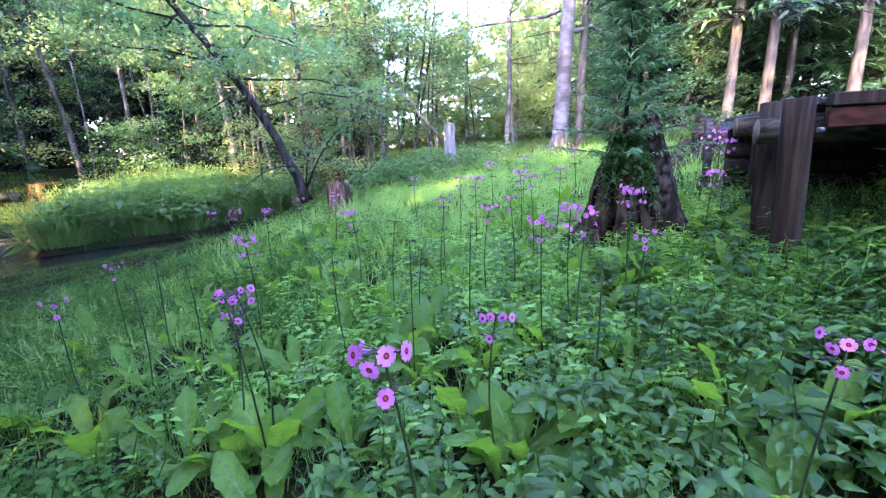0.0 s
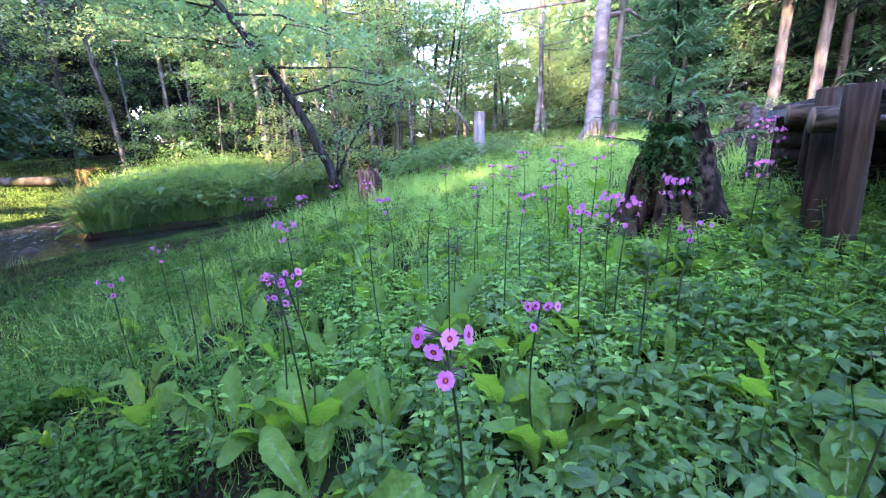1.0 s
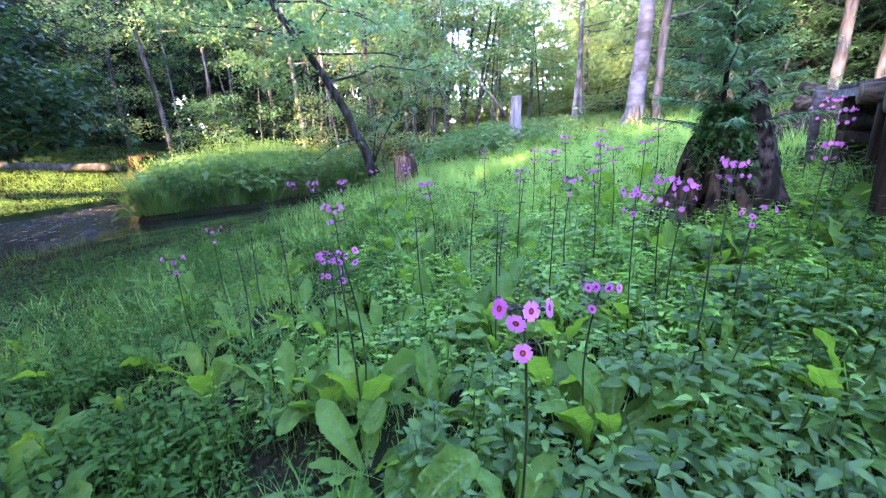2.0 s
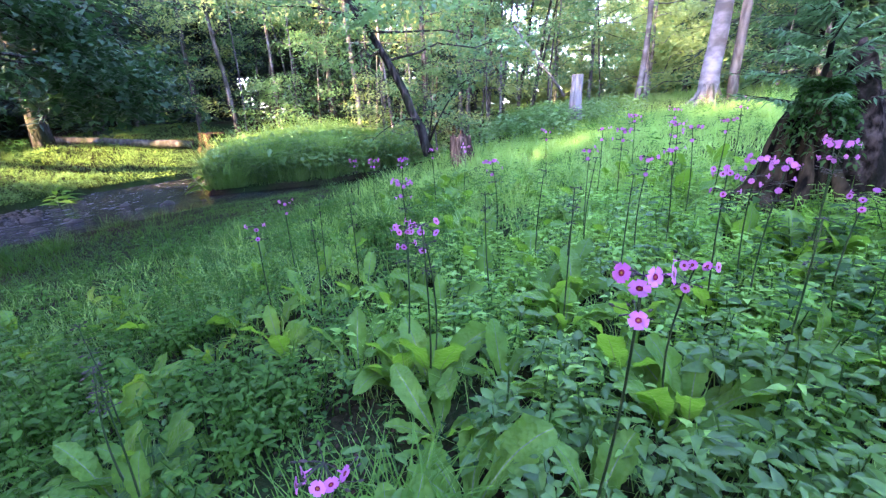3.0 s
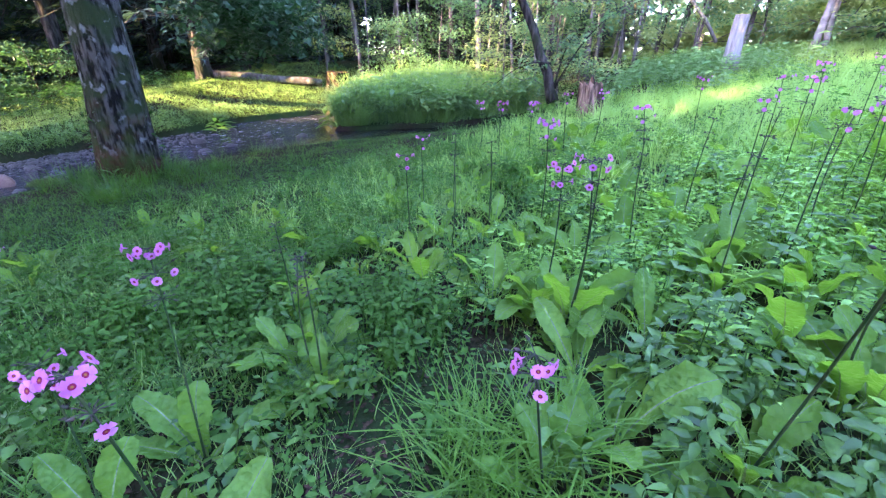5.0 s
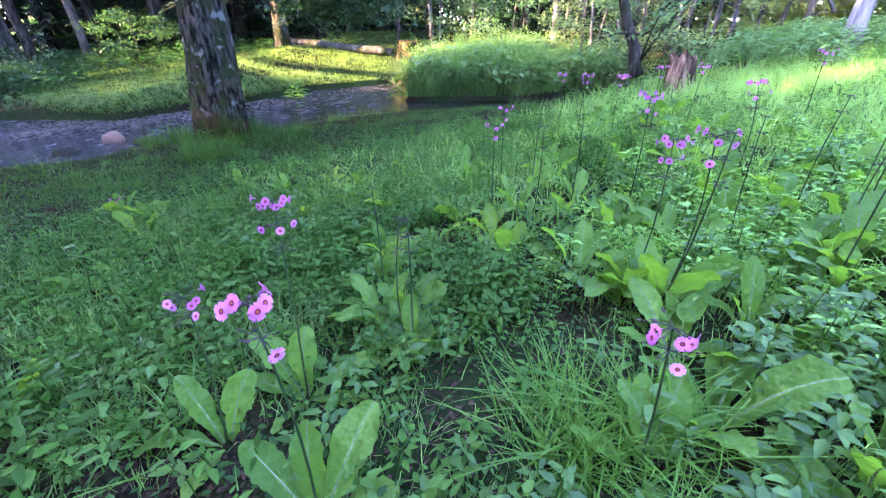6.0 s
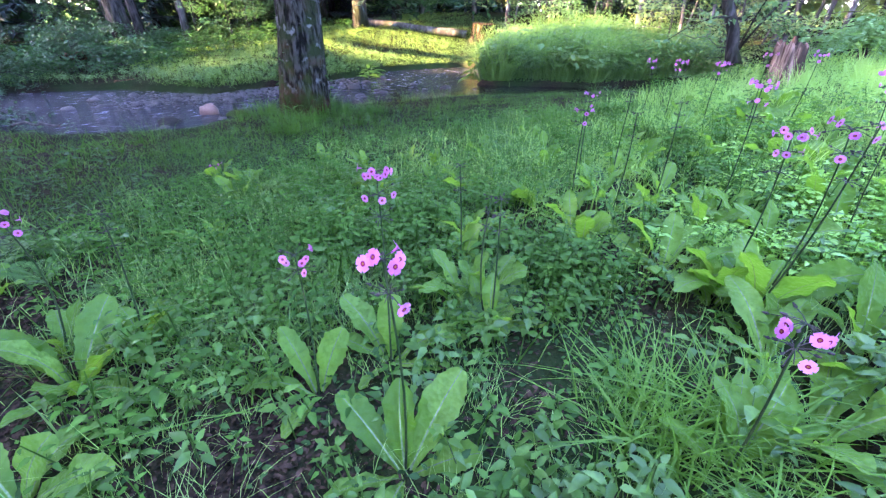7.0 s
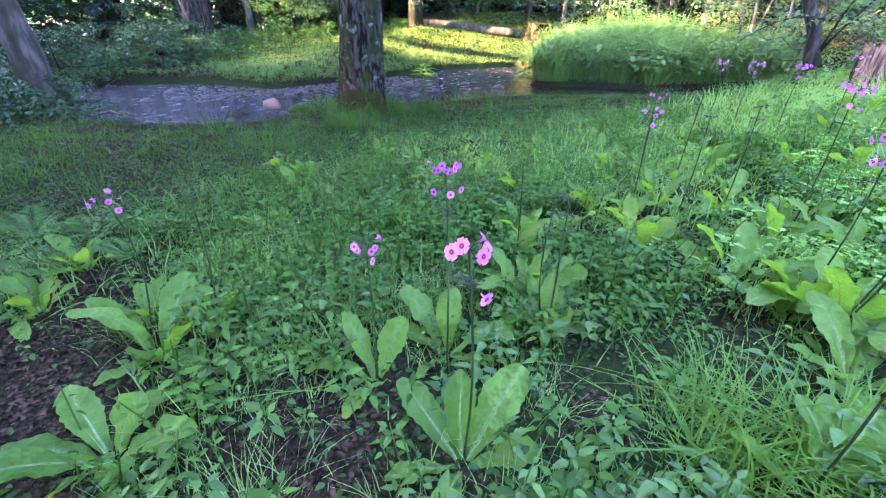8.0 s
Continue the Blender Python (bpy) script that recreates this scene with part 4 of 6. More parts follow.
# ---------------------------------------------------------------- log footbridge


def timber(name, p, q, r, parent, mat, sides=14, label="", ends=True):
    """A round log from p to q with paler cut ends."""
    p, q = np.asarray(p, float), np.asarray(q, float)
    s = np.linspace(0, 1, 6)[:, None]
    v, f = tube(p + (q - p) * s, np.full(6, r), sides, rough=0.02, seed=len(bpy.data.objects))
    idx = np.concatenate([np.zeros(len(f[0]), int), np.ones(len(f[1]), int)])
    me = soup(name, v, f, [mat, M_CUT if ends else mat], idx)
    return part(name, me, parent, label)


def board(name, corner, along, across, thick, parent, mat, label=""):
    """A sawn board: bevelled box from a corner and its edge vectors."""
    bm = bmesh.new()
    bmesh.ops.create_cube(bm, size=1.0)
    a, b, c = Vector(along), Vector(across), Vector(thick)
    for vv in bm.verts:
        u = vv.co + Vector((0.5, 0.5, 0.5))
        vv.co = Vector(corner) + a * u.x + b * u.y + c * u.z
    bmesh.ops.bevel(bm, geom=bm.edges[:], offset=0.004, segments=1, affect="EDGES")
    me = bpy.data.meshes.new(name)
    bm.to_mesh(me)
    bm.free()
    me.materials.append(mat)
    return part(name, me, parent, label)


BX, BY = 1.28, 1.63
bridge = thing("footbridge", BX, BY, float(soil(BX, BY)), "raised footbridge of dark logs and weathered boards", "footbridge")
bz = float(soil(BX, BY))
top = 0.968 - bz
along = np.array([0.45, 1.28, 0]) / math.hypot(0.45, 1.28)
out = np.array([along[1], -along[0], 0])
timber("post", (0.015, 0.005, -0.15), (-0.024, 0.006, top - 0.008), 0.049, bridge, M_TIMBER, 18, "thick dark timber post")
lo, hi = along * 0.30 + out * 0.012, along * 0.38
timber("post", (lo[0], lo[1], -0.15), (hi[0], hi[1], top + 0.004), 0.042, bridge, M_TIMBER, 16)
lo = along * 0.86 + out * 0.09
timber("post", (lo[0], lo[1], -0.15), (lo[0], lo[1], top - 0.06), 0.022, bridge, M_TIMBER, 14)
lo, hi = along * 1.52 + out * 0.01, along * 1.52 - out * 0.03
timber("post", (lo[0], lo[1], -0.2), (hi[0], hi[1], top - 0.006), 0.027, bridge, M_TIMBER_GREY, 14, "weathered grey post")
for s_, side, zz, r in [(0.20, 0.09, 0.118, 0.050), (0.47, 0.105, 0.088, 0.043)]:
    p0 = along * s_ - out * side
    p1 = along * s_ + out * 2.1
    timber("cross_log", (*p0[:2], top - zz), (*p1[:2], top - zz), r, bridge, M_LOG)
front = out * 0.045 - along * 0.06
board("fascia_board", Vector((*front[:2], top - 0.116)), out * 2.1, along * 0.035, (0, 0, 0.068), bridge, M_TIMBER_RED, "reddish sawn board")
board("edge_board", Vector((*(front - along * 0.012)[:2], top - 0.046)), out * 2.1, along * 0.05, (0, 0, 0.044), bridge, M_TIMBER, "brown weathered board along the deck's edge")
for k in range(14):
    c = along * (0.115 * k - 0.005) + out * (0.07 + 0.008 * math.sin(5 * k))
    board("deck_plank", (c[0], c[1], top - 0.03 + 0.002 * (k % 2)), out * 2.3, along * 0.105, (0, 0, 0.022), bridge, M_TIMBER_GREY)
side = along * 0.60 + out * 0.045
board("side_board", (side[0], side[1], top - 0.078), along * 0.95, out * 0.02, (0, 0, 0.046), bridge, M_BOARD_PALE, "pale weathered board along the deck's side")
cleat = -along * 0.005 - out * 0.060
board("cleat", (cleat[0], cleat[1], top - 0.085), along * 0.04, out * 0.014, (0, 0, 0.075), bridge, M_BOARD_PALE, "short pale wooden cleat")
# log row set back here to fill the deck's shaded gap with dark
for zz in (0.12, 0.22, 0.32, 0.42, 0.52, 0.62):
    p0, p1 = along * 1.40 + out * 0.06, along * 1.05 + out * 2.3
    timber("under_log", (*p0[:2], top - zz), (*p1[:2], top - zz), 0.055, bridge, M_TIMBER)
bolt = part("bolt", soup("bolt", *tube([(0.014, -0.045, top - 0.122), (0.022, -0.063, top - 0.122)], [0.009, 0.007], 8), M_STEEL), bridge, "zinc bolt head")

# stack of old logs past the bridge
stack_base = np.array([2.06, 4.00])
g = np.random.default_rng(91)
for k, (dx, dz, r) in enumerate([(0, 0.08, 0.075), (0.18, 0.08, 0.08), (0.36, 0.08, 0.085), (0.54, 0.09, 0.08), (0.09, 0.20, 0.07), (0.28, 0.21, 0.07), (0.46, 0.22, 0.07), (0.17, 0.31, 0.06), (0.36, 0.33, 0.06), (0.27, 0.41, 0.05)]):
    px, py = stack_base + np.array([dx * 0.62, -dx * 0.22]) + g.normal(0, 0.03, 2)
    t = thing("stacked_log", px, py, float(soil(px, py)) + dz * 0.95, "dark weathered log in a loose stack", "log", "stacked logs")
    sw = g.normal(0.4, 0.22)
    q = np.column_stack([np.linspace(0, sw, 6) + 0.02 * np.sin(np.arange(6) + k), np.linspace(0, 1.1, 6), np.linspace(0, g.normal(0, 0.05), 6)])
    v, f = tube(q, np.full(6, r), 12, rough=0.10, seed=k)
    part("log", soup("stacked_log", v, f, [M_TIMBER, M_LOG], np.concatenate([np.zeros(len(f[0]), int), np.ones(len(f[1]), int)])), t)
for k in range(7):
    px, py = stack_base + np.array([-0.14 + 0.07 * k, -0.12 - 0.02 * k]) + g.normal(0, 0.03, 2)
    t = thing("old_board", px, py, float(soil(px, py)) - 0.02, "broken dark board leaning on a stack of old logs", "board", "boards on the log stack")
    run = g.uniform(0.25, 0.5)
    board("plank", (-0.05, 0, 0.02 * (k % 3)), (run * 0.75, 0.12, 0.22 + 0.04 * (k % 4)), (0.03, 0.10, 0.0), (-0.008, 0.0, 0.018), t, M_TIMBER_GREY if k % 3 == 0 else M_TIMBER)

# ---------------------------------------------------------------- grass
def thinned(x, y):
    """Fewer blades before the log stack, to show it and tone down its brightness."""
    return 1 - 0.9 * np.exp(-((x - 1.85) / 0.62) ** 2 - ((y - 3.2) / 1.0) ** 2)


clumped("bank_grass", "tall soft green grass in clumps on the far bank of the stream", 150, 170, (-6.0, -2.3, 4.1, 8), lambda x, y: headland(x, y) * cl(1.6 - 0.6 * stream_dist(x, y)), 0.62, M_GRASS_DEEP, 0.34, (0.10, 0.24))
grass("bank_sward", "soft green grass between the clumps of the far bank", 9000, (-6.0, -2.3, 4.1, 8), lambda x, y: headland(x, y) * cl(1.6 - 0.6 * stream_dist(x, y)), 0.34, M_GRASS_DEEP, 0.45, tilt=0.35)
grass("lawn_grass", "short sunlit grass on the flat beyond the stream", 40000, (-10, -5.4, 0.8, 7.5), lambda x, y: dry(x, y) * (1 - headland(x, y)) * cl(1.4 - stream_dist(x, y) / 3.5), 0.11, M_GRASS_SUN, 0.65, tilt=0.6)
grass("shore_grass", "green grass, darkened for shade, between the flowers and the stream", 52000, (-6.8, -1.9, -2.2, 5.2),
      lambda x, y: dry(x, y) * cl((-2.15 - x + 0.5 * np.maximum(y - 1, 0)) * 0.9) * (0.45 + 0.55 * (np.sin(2.1 * x + 0.3) * np.sin(1.8 * y + 0.7 * x) > -0.35)), 0.070, M_GRASS_SHADED, 1.0, shore=True, tilt=0.55)
clumped("shore_tufts", "soft tufts of longer grass near the water", 190, 46, (-5.2, -1.6, -1.2, 4.6), lambda x, y: dry(x, y, 0.05) * cl((-1.6 - x + 0.6 * np.maximum(y - 1, 0)) * 1.2) * cl(1 - bare(x, y)) * cl(1 - 0.8 * lawn_side(x, y)), 0.15, M_GRASS_SHADED, 0.42, (0.05, 0.13))
clumped("tree_foot_grass", "longer soft grass round the foot of a large tree", 34, 80, (-4.9, -3.2, 0.7, 2.1), lambda x, y: dry(x, y, 0.03) * np.exp(-((x + 4.0) ** 2 + (y - 1.4) ** 2) / 0.2), 0.19, M_GRASS_SHADED, 0.4)
grass("meadow_grass", "fresh green meadow grass among the flowers", 27000, (-3.4, 2.6, 0.9, 6.2), lambda x, y: dry(x, y) * cl((y - 1.1) / 1.6) * thinned(x, y) * cl(1.1 * (x + 3.1 - 0.30 * (y - 1.3))), 0.17, M_GRASS, 0.7, shore=True, tilt=0.3)
clumped("meadow_tufts", "upright tufts of pale green meadow grass", 150, 42, (-2.6, 2.4, 1.9, 5.6), lambda x, y: dry(x, y, 0.05) * cl((y - 1.6) / 1.4) * thinned(x, y) * cl(1.1 * (x + 2.6 - 0.3 * (y - 1.3))), 0.26, M_GRASS, 0.36, (0.04, 0.10))
grass("clearing_grass", "pale grass running up the clearing", 14000, (-2.2, 3.5, 5.5, 13), lambda x, y: dry(x, y) * thinned(x, y), 0.22, M_GRASS_SUN, 0.8, tilt=0.35)

p = in_area(14000, -10, -5.4, 0.8, 7.5, lambda x, y: dry(x, y, 0.03) * (1 - headland(x, y)) * cl(1.4 - stream_dist(x, y) / 3.5))
n = len(p)
pos = np.column_stack([p, soil(p[:, 0], p[:, 1]) + rng.uniform(0.0, 0.03, n)])
v, f = scatter(*LEAF1, pos, rng.uniform(0, 6.28, n), rng.normal(0.1, 0.3, n), rng.normal(0, 0.3, n), rng.uniform(0.014, 0.032, n))
tagged(new("lawn_herbs", soup("lawn_herbs", v, f, M_GRASS_SUN)), "low green herbs in the short grass beyond the stream", "grass", kind="stuff")

# ---------------------------------------------------------------- where the primulas stand
# near plants, each with its own lean and foot: x, y, height over the soil, bloom, foot x, foot y
NEAR = [(-0.055, 0.425, 0.59, 1, -0.063, 0.60), (-0.586, 1.044, 0.49, 2, -0.60, 1.0), (-0.435, 0.77, 0.55, 0, -0.50, 0.95), (0.097, 0.78, 0.46, 1, 0.11, 0.86),
        (-0.400, 0.290, 0.43, 1, -0.392, 0.42), (-0.795, -0.06, 0.545, 1, -0.83, -0.02), (-1.215, 0.215, 0.50, 2, -1.11, 0.15), (-1.225, -0.01, 0.375, 1, -1.16, -0.04),
        (-0.475, 0.88, 0.52, 1, -0.50, 0.98), (-0.12, 1.21, 0.50, 0, -0.13, 1.22), (0.60, 0.60, 0.44, 1, 0.62, 0.66)]
# the meadow's plants: x, y, height, bloom
MEADOW = [(0.117, 2.33, 0.46, 2), (0.574, 2.31, 0.46, 1), (0.430, 1.32, 0.48, 2), (0.70, 1.68, 0.43, 2), (0.276, 1.27, 0.48, 2), (-0.494, 1.96, 0.46, 2), (-0.777, 1.50, 0.51, 2),
          (-1.243, 1.19, 0.47, 1), (-0.11, 1.45, 0.38, 0), (0.60, 1.28, 0.38, 1), (1.40, 2.25, 0.46, 2), (1.10, 1.83, 0.42, 2), (0.244, 1.80, 0.44, 1), (-0.036, 1.75, 0.46, 0),
          (-0.23, 1.63, 0.46, 0), (0.378, 2.11, 0.46, 1), (-1.317, 1.73, 0.44, 0), (-1.526, 1.73, 0.42, 1), (-1.008, 1.48, 0.45, 0), (0.355, 0.95, 0.45, 0), (0.41, 1.45, 0.47, 2), (0.66, 1.56, 0.47, 2)]
BANKSIDE = [(-1.75, 2.9, 0.42, 2), (-1.50, 2.75, 0.42, 2), (-1.25, 2.7, 0.42, 2), (-1.05, 2.75, 0.44, 1), (-0.85, 2.9, 0.42, 1), (-0.05, 2.05, 0.46, 1), (0.356, 2.30, 0.46, 2), (0.149, 1.70, 0.46, 1),
            (0.03, 2.5, 0.46, 1), (0.066, 1.45, 0.46, 0), (-0.416, 1.39, 0.46, 0), (-1.054, 0.455, 0.40, 0), (-1.306, 0.59, 0.40, 0), (-0.994, 0.42, 0.42, 0),
            (0.25, 3.0, 0.44, 2), (0.5, 3.1, 0.44, 1), (-0.3, 3.0, 0.44, 1), (0.8, 2.9, 0.46, 2), (1.5, 2.6, 0.45, 1), (1.65, 2.75, 0.45, 2), (-1.11, 1.344, 0.43, 0)]
SHORE = [(-3.05, 0.30, 0.09, 1), (-1.765, -0.48, 0.42, 1), (-1.60, -0.30, 0.42, 0)]
# rosettes without a stem: x, y, leaf length
ROSETTES = [(-1.60, -0.48, 0.22), (-1.31, -0.61, 0.21), (-2.25, -0.66, 0.16), (-2.05, -0.79, 0.17), (-2.11, 0.02, 0.17), (-2.55, 0.28, 0.16), (-2.05, 0.54, 0.16), (-1.38, 0.76, 0.19), (-1.13, 0.52, 0.20),
            (-1.09, 1.06, 0.18), (-0.80, 1.32, 0.21), (-2.23, 1.28, 0.14), (-1.58, 1.58, 0.14), (-0.28, 0.95, 0.20), (-1.48, 0.84, 0.17), (-0.17, 1.38, 0.20),
            (-1.45, 1.24, 0.17), (0.46, 2.41, 0.21), (0.36, 2.66, 0.21), (0.72, 2.33, 0.22), (0.18, 0.92, 0.22), (0.58, 1.84, 0.21), (-0.86, 1.45, 0.17), (-1.13, 0.48, 0.18)]
ROSETTES += [(-0.58, 1.33, 0.19), (-0.11, 1.36, 0.21), (-0.30, 0.58, 0.24), (-2.71, 0.34, 0.16), (1.28, 2.05, 0.21), (1.43, 2.12, 0.21), (0.79, 1.65, 0.2), (0.65, 1.69, 0.19), (-0.12, 2.12, 0.18), (-0.28, 1.80, 0.18),
             (0.02, 1.02, 0.22), (-0.59, 0.96, 0.21), (-0.76, 1.0, 0.2), (-1.18, 1.14, 0.17), (1.07, 1.60, 0.19), (0.29, 1.65, 0.18), (-0.68, 1.47, 0.18), (0.68, 0.94, 0.2), (0.84, 0.87, 0.19),
             (1.15, 1.78, 0.2), (0.46, 1.12, 0.2), (-0.40, 0.78, 0.2)]
gr = np.random.default_rng(77)
while len(ROSETTES) < 112:
    x, y = gr.uniform(-3.2, 1.5), gr.uniform(0.0, 3.4)
    if y < 1.0 + 0.5 * max(0.0, x) - 0.35 * max(0.0, -1.4 - x) or x < -3.3 + 0.55 * y or min((x - r_[0]) ** 2 + (y - r_[1]) ** 2 for r_ in ROSETTES) < 0.035:
        continue
    ROSETTES.append((x, y, gr.uniform(0.12, 0.17) if x < -1.3 else gr.uniform(0.15, 0.2)))


def clear(x, y):
    """Less undergrowth close to the larger rosettes."""
    out_ = np.ones_like(np.asarray(x, float))
    for fx, fy in [(n_[4], n_[5]) for n_ in NEAR] + [(r_[0], r_[1]) for r_ in ROSETTES]:
        out_ = out_ * (1 - 0.9 * np.exp(-((x - fx) ** 2 + (y - fy) ** 2) / 0.022))
    return out_


# ---------------------------------------------------------------- undergrowth


def herb_shape(seed, nodes, leaf, height, per=2, mat_stem=False):
    """A leafy shoot of height 1 times `height`: stem and opposite leaves."""
    g = np.random.default_rng(seed)
    chunks = []
    top = np.array([g.normal(0, 0.12), g.normal(0, 0.12), 1.0]) * height
    st = np.linspace(0, 1, 2)[:, None] * top
    chunks.append(tube(st, [0.0022, 0.0012], 3, cap=False))
    for k in range(nodes):
        s = 0.5 + 0.5 * (k + 1) / nodes
        p = s * top
        for j in range(per):
            yaw = k * 1.57 + j * 6.283 / per + g.uniform(-0.35, 0.35)
            sz = leaf * g.uniform(0.75, 1.2) * (1.0 if k < nodes - 1 else 0.7)
            pt = p + 0.25 * leaf * np.array([-math.sin(yaw), math.cos(yaw), 0.1])
            chunks.append(scatter(*LEAF3, [pt], np.array([yaw]), np.array([g.uniform(-0.2, 0.28)]), np.array([g.normal(0, 0.15)]), np.array([sz])))
    return merge(chunks)


HERBS = [herb_shape(k, 3 + k % 3, 0.021 + 0.005 * (k % 3), 0.08 + 0.025 * (k % 4)) for k in range(7)]
MINTS = [herb_shape(40 + k, 4 + k % 2, 0.028 + 0.005 * (k % 3), 0.11 + 0.022 * (k % 4)) for k in range(6)]
BROAD = [herb_shape(60 + k, 3 + k % 2, 0.042 + 0.007 * (k % 3), 0.11 + 0.02 * (k % 4)) for k in range(4)]
TALL = [herb_shape(20 + k, 4 + k % 2, 0.045 + 0.006 * (k % 3), 0.16 + 0.02 * (k % 3)) for k in range(4)]


def undergrowth(name, label, n, box, keep, shapes, mat, lo, hi):
    p = in_area(n, *box, keep)
    pos = np.column_stack([p, soil(p[:, 0], p[:, 1]) - 0.01])
    kind = rng.integers(0, len(shapes), n)
    chunks = []
    for k, (hv, hf) in enumerate(shapes):
        q = kind == k
        m = q.sum()
        chunks.append(scatter(hv, hf, pos[q], rng.uniform(0, 6.28, m), rng.normal(0, 0.16, m), rng.normal(0, 0.16, m), rng.uniform(lo, hi, m)))
    v, f = merge(chunks)
    return tagged(new(name, soup(name, v, f, mat)), label, "undergrowth", kind="stuff")


def herb_keep(x, y):
    near = cl((x + 2.1 + 0.1 * y) * 1.5) * cl((3.2 - y) / 1.2) * cl(1 - 1.2 * bare(x, y))
    patch = cl(0.55 + 0.9 * np.sin(4.1 * x + 0.5) * np.sin(3.7 * y + 1.1 * x) + 0.3 * np.sin(9.0 * x - 4 * y))
    patch = np.maximum(patch, 0.75 * cl((x + 0.2) * 2.0))
    patch = patch * (1 - 0.8 * np.exp(-((x + 0.78) ** 2 + (y - 0.22) ** 2) / 0.07))
    return near * patch * clear(x, y)


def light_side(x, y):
    """1 on the open middle of the meadow, where herb colour is brightened for light."""
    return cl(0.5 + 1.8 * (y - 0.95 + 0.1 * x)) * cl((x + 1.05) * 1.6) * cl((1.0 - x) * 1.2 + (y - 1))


def left_side(x, y):
    """1 where the herbs are small and close to the soil."""
    return cl(0.5 - 1.6 * (x + 0.75 - 0.25 * y))


# leaf colour darker than the mints: the left side's shade is painted in
undergrowth("leafy_undergrowth", "dense small-leaved green herbs covering the ground", 2900, (-2.9, 0.4, -1.2, 3.2), lambda x, y: cl((x + 2.8) * 1.5) * (0.08 + 0.92 * cl(herb_keep(x, y))) * left_side(x, y) * cl(1 - 1.2 * bare(x, y)) * clear(x, y), HERBS, M_HERB, 0.75, 1.35)
undergrowth("mint_undergrowth", "dense green herbs with pointed opposite leaves", 3900, (-1.6, 2.0, -0.6, 3.2), lambda x, y: herb_keep(x, y) * (1 - left_side(x, y)) * (1 - 0.7 * light_side(x, y)) * cl((1.95 - x) * 2) * cl((y + 0.6) * 2), MINTS, M_MINT, 0.6, 1.35)
undergrowth("broad_undergrowth", "broader-leaved green herbs under the flowers", 620, (-0.7, 1.7, 0.2, 1.7), lambda x, y: cl((x + 0.6) * 1.5) * cl((1.7 - y) * 1.2) * clear(x, y) * (0.25 + 0.75 * (np.sin(4.7 * x) * np.sin(4.4 * y + 0.8) > 0)), BROAD, M_MINT, 0.75, 1.15)
undergrowth("lit_undergrowth", "young yellow-green herbs, colour brightened for the lit open meadow", 4300, (-1.9, 1.5, 0.2, 3.2), lambda x, y: herb_keep(x, y) * light_side(x, y), MINTS[:3] + HERBS[4:], M_HERB_LIT, 0.62, 1.1)
undergrowth("tall_undergrowth", "taller broad-leaved herbs among the flowers", 420, (0.2, 2.2, 0.25, 2.6), lambda x, y: cl((x - 0.1) * 0.8) * cl((2.6 - y)), TALL, M_HERB_DARK, 0.75, 1.15)
undergrowth("coarse_weeds", "coarse green weeds with broad pointed leaves", 260, (-2.5, -0.9, -0.9, 0.9), lambda x, y: cl(1 - 1.3 * bare(x, y)) * clear(x, y) * (0.15 + 0.85 * (np.sin(3.9 * x + 0.2) * np.sin(3.3 * y + 1.9) > 0.0)), TALL + BROAD, M_MINT, 0.55, 0.95)
HERB_LEAF = soup("leaf", *LEAF3, M_HERB_SINGLE)
HERB_STEM = soup("stem", *tube(np.array([(0, 0, 0), (0.004, 0.003, 0.5), (0, 0, 1)]), [0.014, 0.012, 0.008], 4, cap=False), M_HERB_SINGLE)


def meadow_herb(x, y, h, leaf, seed, label):
    """An upright herb: a stem with crossed pairs of pointed leaves."""
    g = np.random.default_rng(seed)
    t = thing("meadow_herb", x, y, float(soil(x, y)) - 0.01, label, "herb", "meadow herbs", rz=g.uniform(0, 360))
    part("stem", HERB_STEM, t, m=pose(0, 0, 0, g.normal(0, 5), g.normal(0, 5), 0) @ Matrix.Diagonal((0.17, 0.17, h, 1)))
    for k in range(4):
        for side in (0, 180):
            sz = leaf * g.uniform(0.8, 1.2) * (0.7 if k == 3 else 1.0)
            m = pose(0, 0, h * (0.45 + 0.18 * k), 0, 0, 90 * k + side + g.uniform(-20, 20)) @ pose(0, 0.12 * leaf, 0, g.uniform(-10, 18), g.uniform(-9, 9), 0)
            part("leaf", HERB_LEAF, t, m=m @ Matrix.Diagonal((sz, sz, sz, 1)))
    return t


spots = in_area(150, -2.1, 0.8, -0.8, 1.5, lambda x, y: cl(1 - 1.2 * bare(x, y)) * clear(x, y) * (0.2 + 0.8 * (np.sin(3.7 * x + 1) * np.sin(4.1 * y + 0.4) > 0)))
for k, (x, y) in enumerate(spots):
    u = ((k * 37) % 100) / 100
    meadow_herb(x, y, 0.08 + 0.06 * u, 0.028 + 0.014 * u, 900 + k, "upright green herb with pairs of pointed leaves")
for k in range(20):
    an = 3.2 + 3.2 * k / 19
    rr = 0.27 + 0.05 * math.sin(5 * k)
    meadow_herb(STX + rr * math.cos(an), STY + rr * math.sin(an), 0.11 + 0.01 * (k % 4), 0.04, 1100 + k, "upright green herb at the foot of an old stump")
undergrowth("bank_herbs", "mixed leafy weeds along the far bank", 700, (-5.9, -2.4, 4.15, 6.5), lambda x, y: headland(x, y) * cl(1.2 - 2 * stream_dist(x, y)), TALL, M_WEED, 1.2, 2.2)
